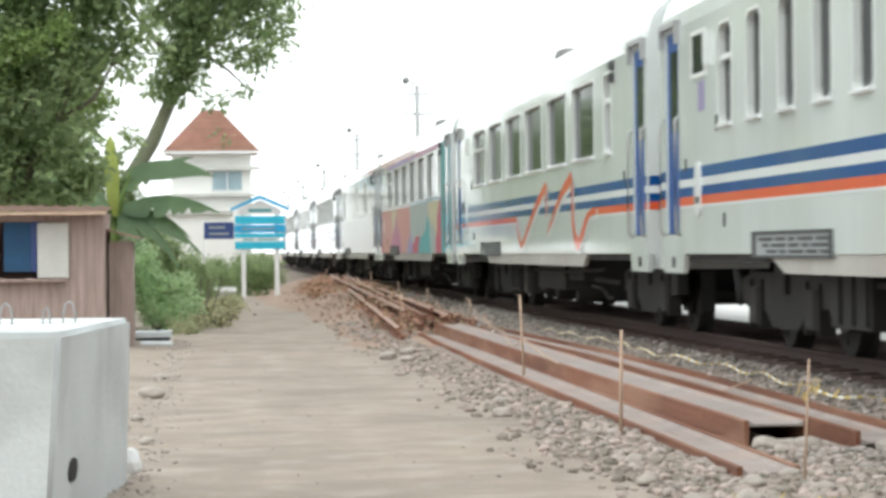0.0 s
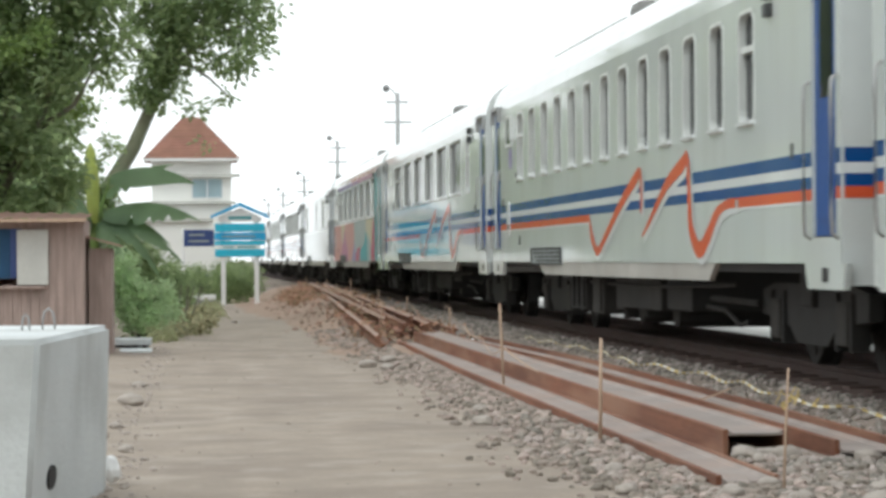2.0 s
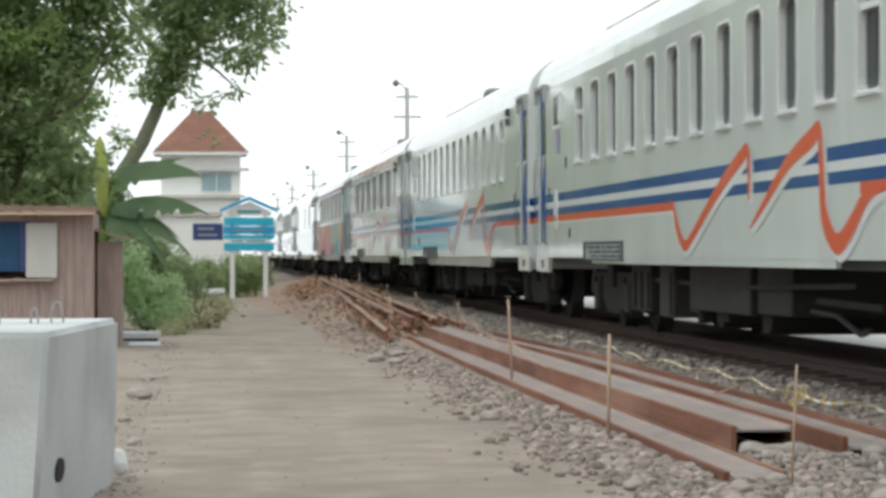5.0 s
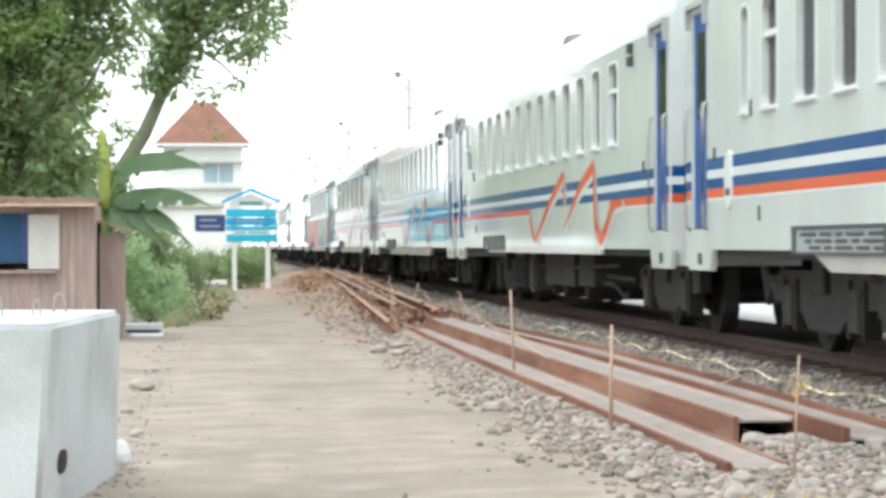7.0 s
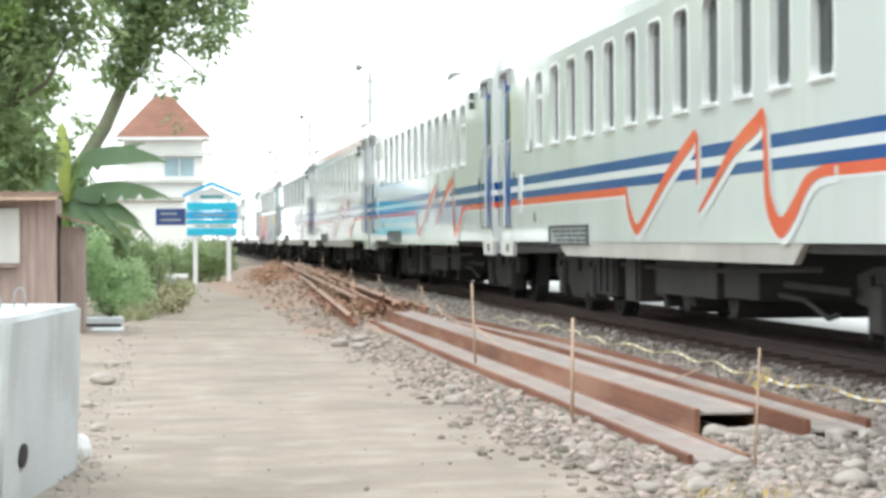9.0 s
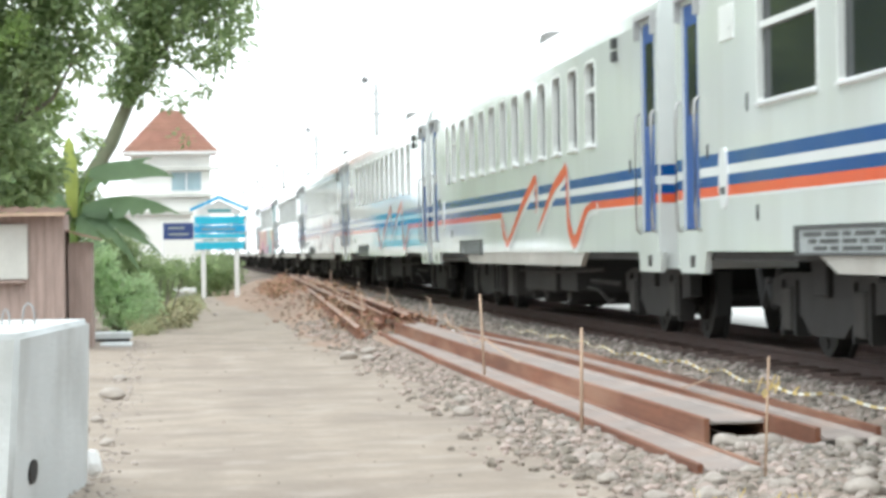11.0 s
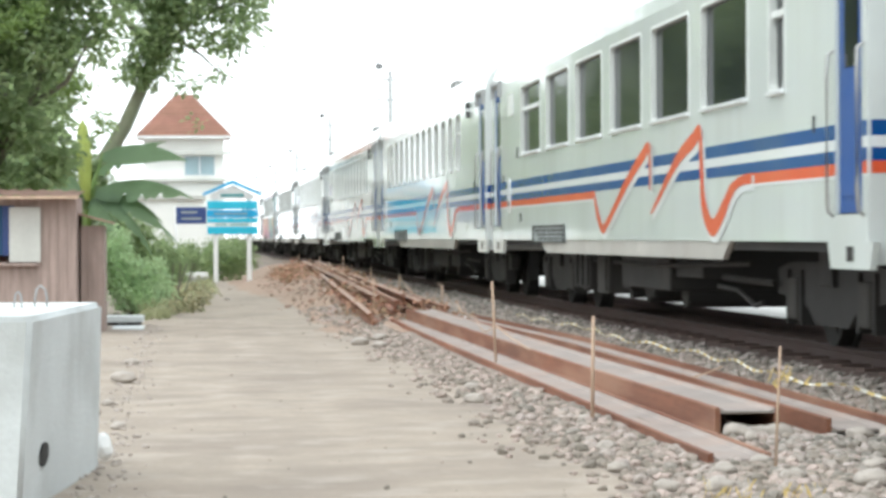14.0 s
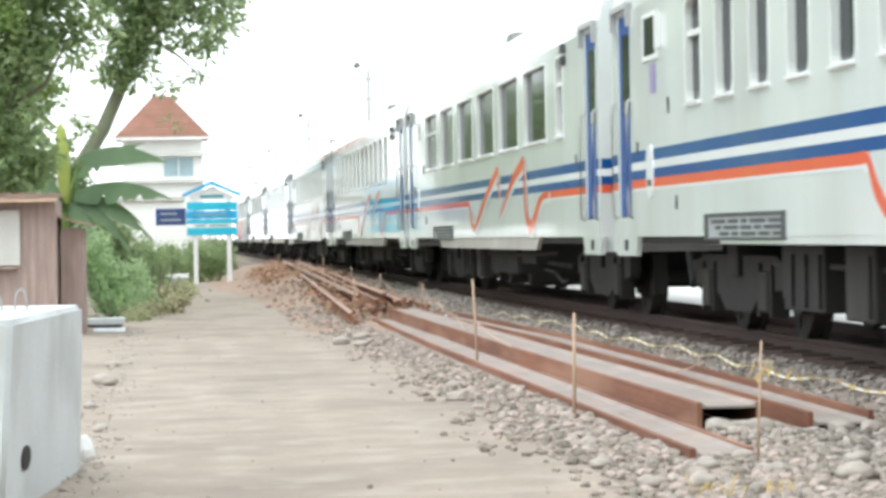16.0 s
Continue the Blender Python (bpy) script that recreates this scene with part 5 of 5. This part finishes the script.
# added trees out of view, placed where the coach windows mirror them
for y, x in ((50, -8.0), (60, -9.2), (72, -10.6), (86, -12.4), (102, -14.4), (120, -16.6), (140, -19.2), (164, -22.5), (192, -26.5)):
    w = 1.6 + 0.022 * y
    bush("belt_tree", [(x, y, 3.5, w, w, 3.6), (x, y + 1, 8.5, w * 1.1, w, 4.0), (x - w, y, 5, w, w, 5.0)], 1700, 0.5, 80 + y, "leaf", "unseen tall leafy tree, added to darken the coach window reflections", gap=-0.7)


def verge_tree(x, y, top, seed):
    """A tall tree added for the coach reflections: bare lower trunk, two limbs and an open crown."""
    t = thing("verge_tree", pose(0, 0, 0), "tall leafy tree with a bare lower trunk, added for the coach reflections", "tree", "trees behind the verge")
    bm = bmesh.new()
    tube(bm, [(x, y, -0.1), (x + 0.1, y, 2.2), (x - 0.1, y, 4.2), (x - 0.2, y, top - 1.5)], [0.22, 0.18, 0.13, 0.04], 9)
    part("trunk", bm, "bark", t, smooth=True)
    for s in (-1, 1):
        bm = bmesh.new()
        tube(bm, [(x, y, 2.6), (x + 0.7 * s - 0.3, y + 0.4 * s, 4.0), (x + 1.2 * s - 0.4, y + 0.8 * s, 5.2)], [0.09, 0.06, 0.02], 7)
        part("branch", bm, "bark", t, smooth=True)
    vv, ff = leaf_cloud([(x, y, 3.75, 1.5, 2.5, 2.2), (x - 0.4, y + 1, top - 2.2, 1.7, 2.5, 2.2), (x - 1.6, y, 5.4, 1.3, 2.0, 2.3)], 1600, 0.36, seed, gap=-0.35, gap_scale=2.2)
    raw("crown", vv, ff, "leaf", t, "open mid-green crown")


# added trees: crowns darken the upper coach reflections, open trunks leave the lower bright
for y in (66, 76, 88, 100, 115, 132, 150, 175):
    verge_tree(-1.0 - 0.055 * y, y, 8.0 + 1.5 * math.sin(y * 1.3), 200 + y)


def banana_leaf(bm, base, tip, rise, width, droop=1.0, tears=7, seed=0):
    """A long arched blade with a midrib fold and torn edges."""
    r = random.Random(seed)
    base, tip = Vector(base), Vector(tip)
    n = 22
    rows = []
    along = (tip - base)
    side = along.cross(Vector((0, 0, 1))).normalized()
    for i in range(n + 1):
        t = i / n
        p = base + along * t + Vector((0, 0, rise * 4 * t * (1 - t)))
        w = width * max(0.02, math.sin(math.pi * min(1, 0.06 + 0.94 * t) ** 0.75)) * (1 if r.random() > 0.25 else r.uniform(0.55, 0.85))
        rows.append((bm.verts.new(p + side * w * 0.55 - Vector((0, 0, droop * w))), bm.verts.new(p), bm.verts.new(p - side * w * 0.75 - Vector((0, 0, 0.55 * droop * w)))))
    for a, b in zip(rows, rows[1:]):
        bm.faces.new((a[0], b[0], b[1], a[1]))
        bm.faces.new((a[1], b[1], b[2], a[2]))
    return bm


banana = thing("banana_plant", pose(0, 0, 0), "banana plant with broad arching torn leaves", "banana plant")
bm = bmesh.new()
tube(bm, [(-1.75, 46, -0.05), (-1.72, 46, 0.8), (-1.66, 46, 1.6), (-1.62, 46, 1.95)], [0.14, 0.12, 0.09, 0.05], 10)
part("stem", bm, "leaf_light", banana, smooth=True)
LEAVES = (((-1.36, 46, 2.75), (0.13, 45.6, 2.58), 0.22, 0.36), ((-1.48, 46, 2.12), (0.22, 45.4, 1.93), 0.24, 0.40), ((-1.55, 46, 1.9), (-0.05, 45.2, 1.15), 0.30, 0.22), ((-1.5, 46, 1.95), (-0.45, 45.2, 0.85), 0.34, 0.22),
          ((-1.62, 46, 1.9), (-0.9, 45.2, 0.75), 0.34, 0.30), ((-1.62, 46, 1.9), (-2.9, 46.2, 2.4), 0.5, 0.28), ((-1.62, 46, 1.9), (-2.6, 45.2, 1.5), 0.5, 0.28), ((-1.5, 46.3, 2.4), (-0.25, 46.2, 2.95), 0.16, 0.26), ((-1.62, 46, 1.9), (-0.3, 45.6, 1.5), 0.30, 0.30))
for k, (base, tip, rise, w) in enumerate(LEAVES):
    bm = bmesh.new()
    tube(bm, [(-1.64, 46, 1.7), ((base[0] - 1.64) / 2, 46, (base[2] + 1.75) / 2), base], [0.035, 0.028, 0.02], 6)
    part("leaf_stalk", bm, "leaf_light", banana, smooth=True)
    bm = bmesh.new()
    banana_leaf(bm, base, tip, rise, w, seed=k)
    part("leaf", bm, "banana", banana, smooth=True)
bm = bmesh.new()
tube(bm, [(-1.60, 45.2, 1.9), (-1.64, 45.2, 2.2), (-1.66, 45.2, 2.7), (-1.68, 45.2, 3.15), (-1.68, 45.2, 3.3)], [0.04, 0.11, 0.14, 0.09, 0.01], 10)
part("furled_leaf", bm, "furled", banana, "pale green furled young leaf", smooth=True)


# ---- signs ----
sign = thing("blue_sign", pose(1.565, 80, ground_z(1.565, 80)) @ Matrix.Diagonal((1.11, 1.11, 1.11, 1)), "cyan wooden sign with gabled top on white posts", "sign")
for x in (-0.46, 0.46):
    part("post", boxes((x - 0.065, x + 0.065, -0.06, 0.06, -0.05, 2.36), bevel=0.012), "white_paint", sign)
for z0, z1, w, mat in ((2.03, 2.26, 0.69, "sign_cyan"), (1.80, 2.01, 0.71, "sign_blue"), (1.34, 1.55, 0.69, "sign_cyan")):
    b = part("board", boxes((-w, w, -0.10, -0.065, z0, z1), bevel=0.012), mat, sign)
    if mat == "sign_blue":
        part("lettering_bar", boxes((-0.50, 0.42, -0.106, -0.10, z0 + 0.085, z1 - 0.085)), "plate_light", b)
part("board", boxes((-0.70, 0.70, -0.095, -0.065, 1.66, 1.78), bevel=0.01), "sign_cyan", sign)
p = part("text_panel", boxes((-0.55, 0.55, -0.09, -0.065, 1.55, 1.66)), "white_paint", sign)
for x0, x1 in ((-0.46, -0.16), (-0.08, 0.44)):
    part("lettering_bar", boxes((x0, x1, -0.096, -0.09, 1.585, 1.625)), "mural_teal", p)
bm = bmesh.new()
prism(bm, [(-0.60, 2.30), (0.60, 2.30), (0.60, 2.42), (0.0, 2.70), (-0.60, 2.42)], "y", -0.07, -0.04)
g = part("gable_panel", bm, "white_paint", sign)
part("lettering_bar", boxes((-0.32, 0.32, -0.076, -0.07, 2.37, 2.46)), "mural_teal", g)
for s in (-1, 1):
    bm = bmesh.new()
    prism(bm, [(s * 0.80, 2.40), (s * 0.80, 2.48), (0.0, 2.84), (0.0, 2.74)], "y", -0.16, 0.16)
    part("roof_board", bm, "sign_blue", sign)
navy = thing("navy_sign", pose(-0.16, 75, ground_z(-0.16, 75)), "small navy sign board on a white pole", "sign")
bm = bmesh.new()
tube(bm, [(0, 0, -0.05), (0, 0, 2.3)], 0.04, 10)
part("pole", bm, "white_paint", navy, smooth=True)
b = part("board", boxes((0.02, 0.88, -0.06, -0.03, 1.78, 2.26), bevel=0.01), "sign_dark", navy)
for r in range(2):
    part("lettering_bar", boxes((0.16, 0.74 - 0.12 * r, -0.066, -0.06, 1.90 + 0.18 * r, 1.96 + 0.18 * r)), "plate_light", b)
ws = thing("white_slab", pose(0.42, 82, ground_z(0.42, 82)), "white painted concrete slab lying on the ground", "slab")
part("slab", boxes((-0.42, 0.42, -0.4, 0.4, 0.15, 0.3), bevel=0.02), "white_paint", ws)
part("support", boxes((-0.35, 0.35, -0.3, 0.3, -0.05, 0.15)), "concrete", ws)


# ---- house ----
house = thing("far_house", pose(0.15, 125, 0), "white two-storey house with a red tiled hip roof", "house")
w = part("wall", boxes((-1.9, 1.9, 0, 5, 0, 6.1)), "plaster", house)
bm = bmesh.new()
v = [bm.verts.new(p) for p in ((-2.28, -0.6, 6.12), (2.28, -0.6, 6.12), (2.28, 5.6, 6.12), (-2.28, 5.6, 6.12), (-0.4, 2.5, 8.25), (0.4, 2.5, 8.25))]
for f in ((0, 1, 5, 4), (1, 2, 5), (2, 3, 4, 5), (3, 0, 4), (3, 2, 1, 0)):
    bm.faces.new([v[i] for i in f])
bmesh.ops.recalc_face_normals(bm, faces=bm.faces[:])
roof = part("roof", bm, "tile_roof", house)
for k in range(14):
    t = k / 14
    z, hw, y = 6.14 + 2.13 * t, 2.30 - 1.88 * t, -0.62 + 3.1 * t
    part("tile_course", boxes((-hw, hw, y, y + 0.05, z, z + 0.05)), "tile_roof", roof)
part("eave_board", boxes((-2.30, 2.30, -0.62, -0.58, 6.0, 6.12)), "white_paint", house)
part("ledge", boxes((-2.2, 2.3, -0.45, 0.0, 5.22, 5.38)), "panel", house)
part("ledge", boxes((-2.2, 2.1, -0.3, 0.0, 3.95, 4.08)), "panel", house)
win = part("window", boxes((0.05, 1.45, -0.02, 0.05, 4.25, 5.15)), "pane", house, "bluish upper window")
for x0, x1, z0, z1 in ((0.0, 0.06, 4.2, 5.2), (1.44, 1.5, 4.2, 5.2), (0.72, 0.78, 4.25, 5.15), (0.06, 1.44, 4.2, 4.26), (0.06, 1.44, 5.14, 5.2)):
    part("window_frame", boxes((x0, x1, -0.05, -0.02, z0, z1)), "white_paint", win)
wing = thing("low_white_building", pose(-1.6, 118, 0), "low white building with a flat pale roof", "building")
part("wall", boxes((-3.0, 2.6, 0, 4, 0, 3.0)), "plaster", wing)
part("roof", boxes((-3.1, 2.7, -0.2, 4.2, 3.0, 3.15)), "panel", wing)


# ---- low bushes on the paving beyond the track ----
for k, (x, y) in enumerate(((12.9, 47), (14.6, 49), (16.8, 50))):
    far_bush = bush("planter_bush", [(x, y, 0.8, 0.9, 1.0, 0.5), (x + 0.8, y + 0.5, 1.0, 0.8, 0.9, 0.6)], 700, 0.12, 140 + k, "bush", "low green bush on the paving beyond the track")
    far_bush.location.z = 0.3


# ---- lamp masts beyond the train ----
for k in range(5):
    y = 103 + 42 * k
    mast = thing("lamp_mast", pose(8.3, y, -0.3 if y > 160 else 0.25), "slim grey mast with crossarms and a floodlight", "lamp mast", "lamp masts")
    bm = bmesh.new()
    tube(bm, [(0, 0, 0), (0, 0, 4), (0, 0, 7.6)], [0.12, 0.10, 0.08], 10)
    part("pole", bm, "pole", mast, smooth=True)
    for z, h in ((7.2, 0.45), (6.4, 0.55)):
        part("crossarm", boxes((-h, h, -0.04, 0.04, z, z + 0.08)), "pole", mast)
    bm = bmesh.new()
    tube(bm, [(0, 0, 7.5), (-0.25, 0, 7.75), (-0.4, 0, 7.8)], 0.03, 6)
    part("bracket", bm, "pole", mast)
    bm = bmesh.new()
    bmesh.ops.create_uvsphere(bm, u_segments=14, v_segments=8, radius=0.14)
    bmesh.ops.translate(bm, verts=bm.verts[:], vec=(-0.45, 0, 7.78))
    part("lamp_head", bm, "lamp", mast, smooth=True)

# ---- pale paving beyond the track ----
bm = boxes((6.78, 30, -60, 160, -0.7, 0.30))
pv = part("pavement", bm, "pale_paving", None)
tagged(pv, "pale concrete paving beyond the track", "pavement", kind="structure")


# ---- what moves ----
def motions():
    for k, c in TRAIN.items():
        rows = []
        for i in range(0, 33):
            t = 0.5 * i
            rows.append((t, pose(TRACK_X, CAR * (lead(t) - k - 0.5), RAIL_Z)))
        walk(c, rows)
        for b in c.children:
            if b.name.startswith("bogie"):
                for w in [o for o in b.children if o.name.startswith("wheelset")]:
                    spin = [(0.1 * i, pose(0, w.location.y, 0.387, -math.degrees(CAR * (lead(0.1 * i) - lead(0)) / 0.387) % 360)) for i in range(161)]
                    walk(w, spin)


motions()
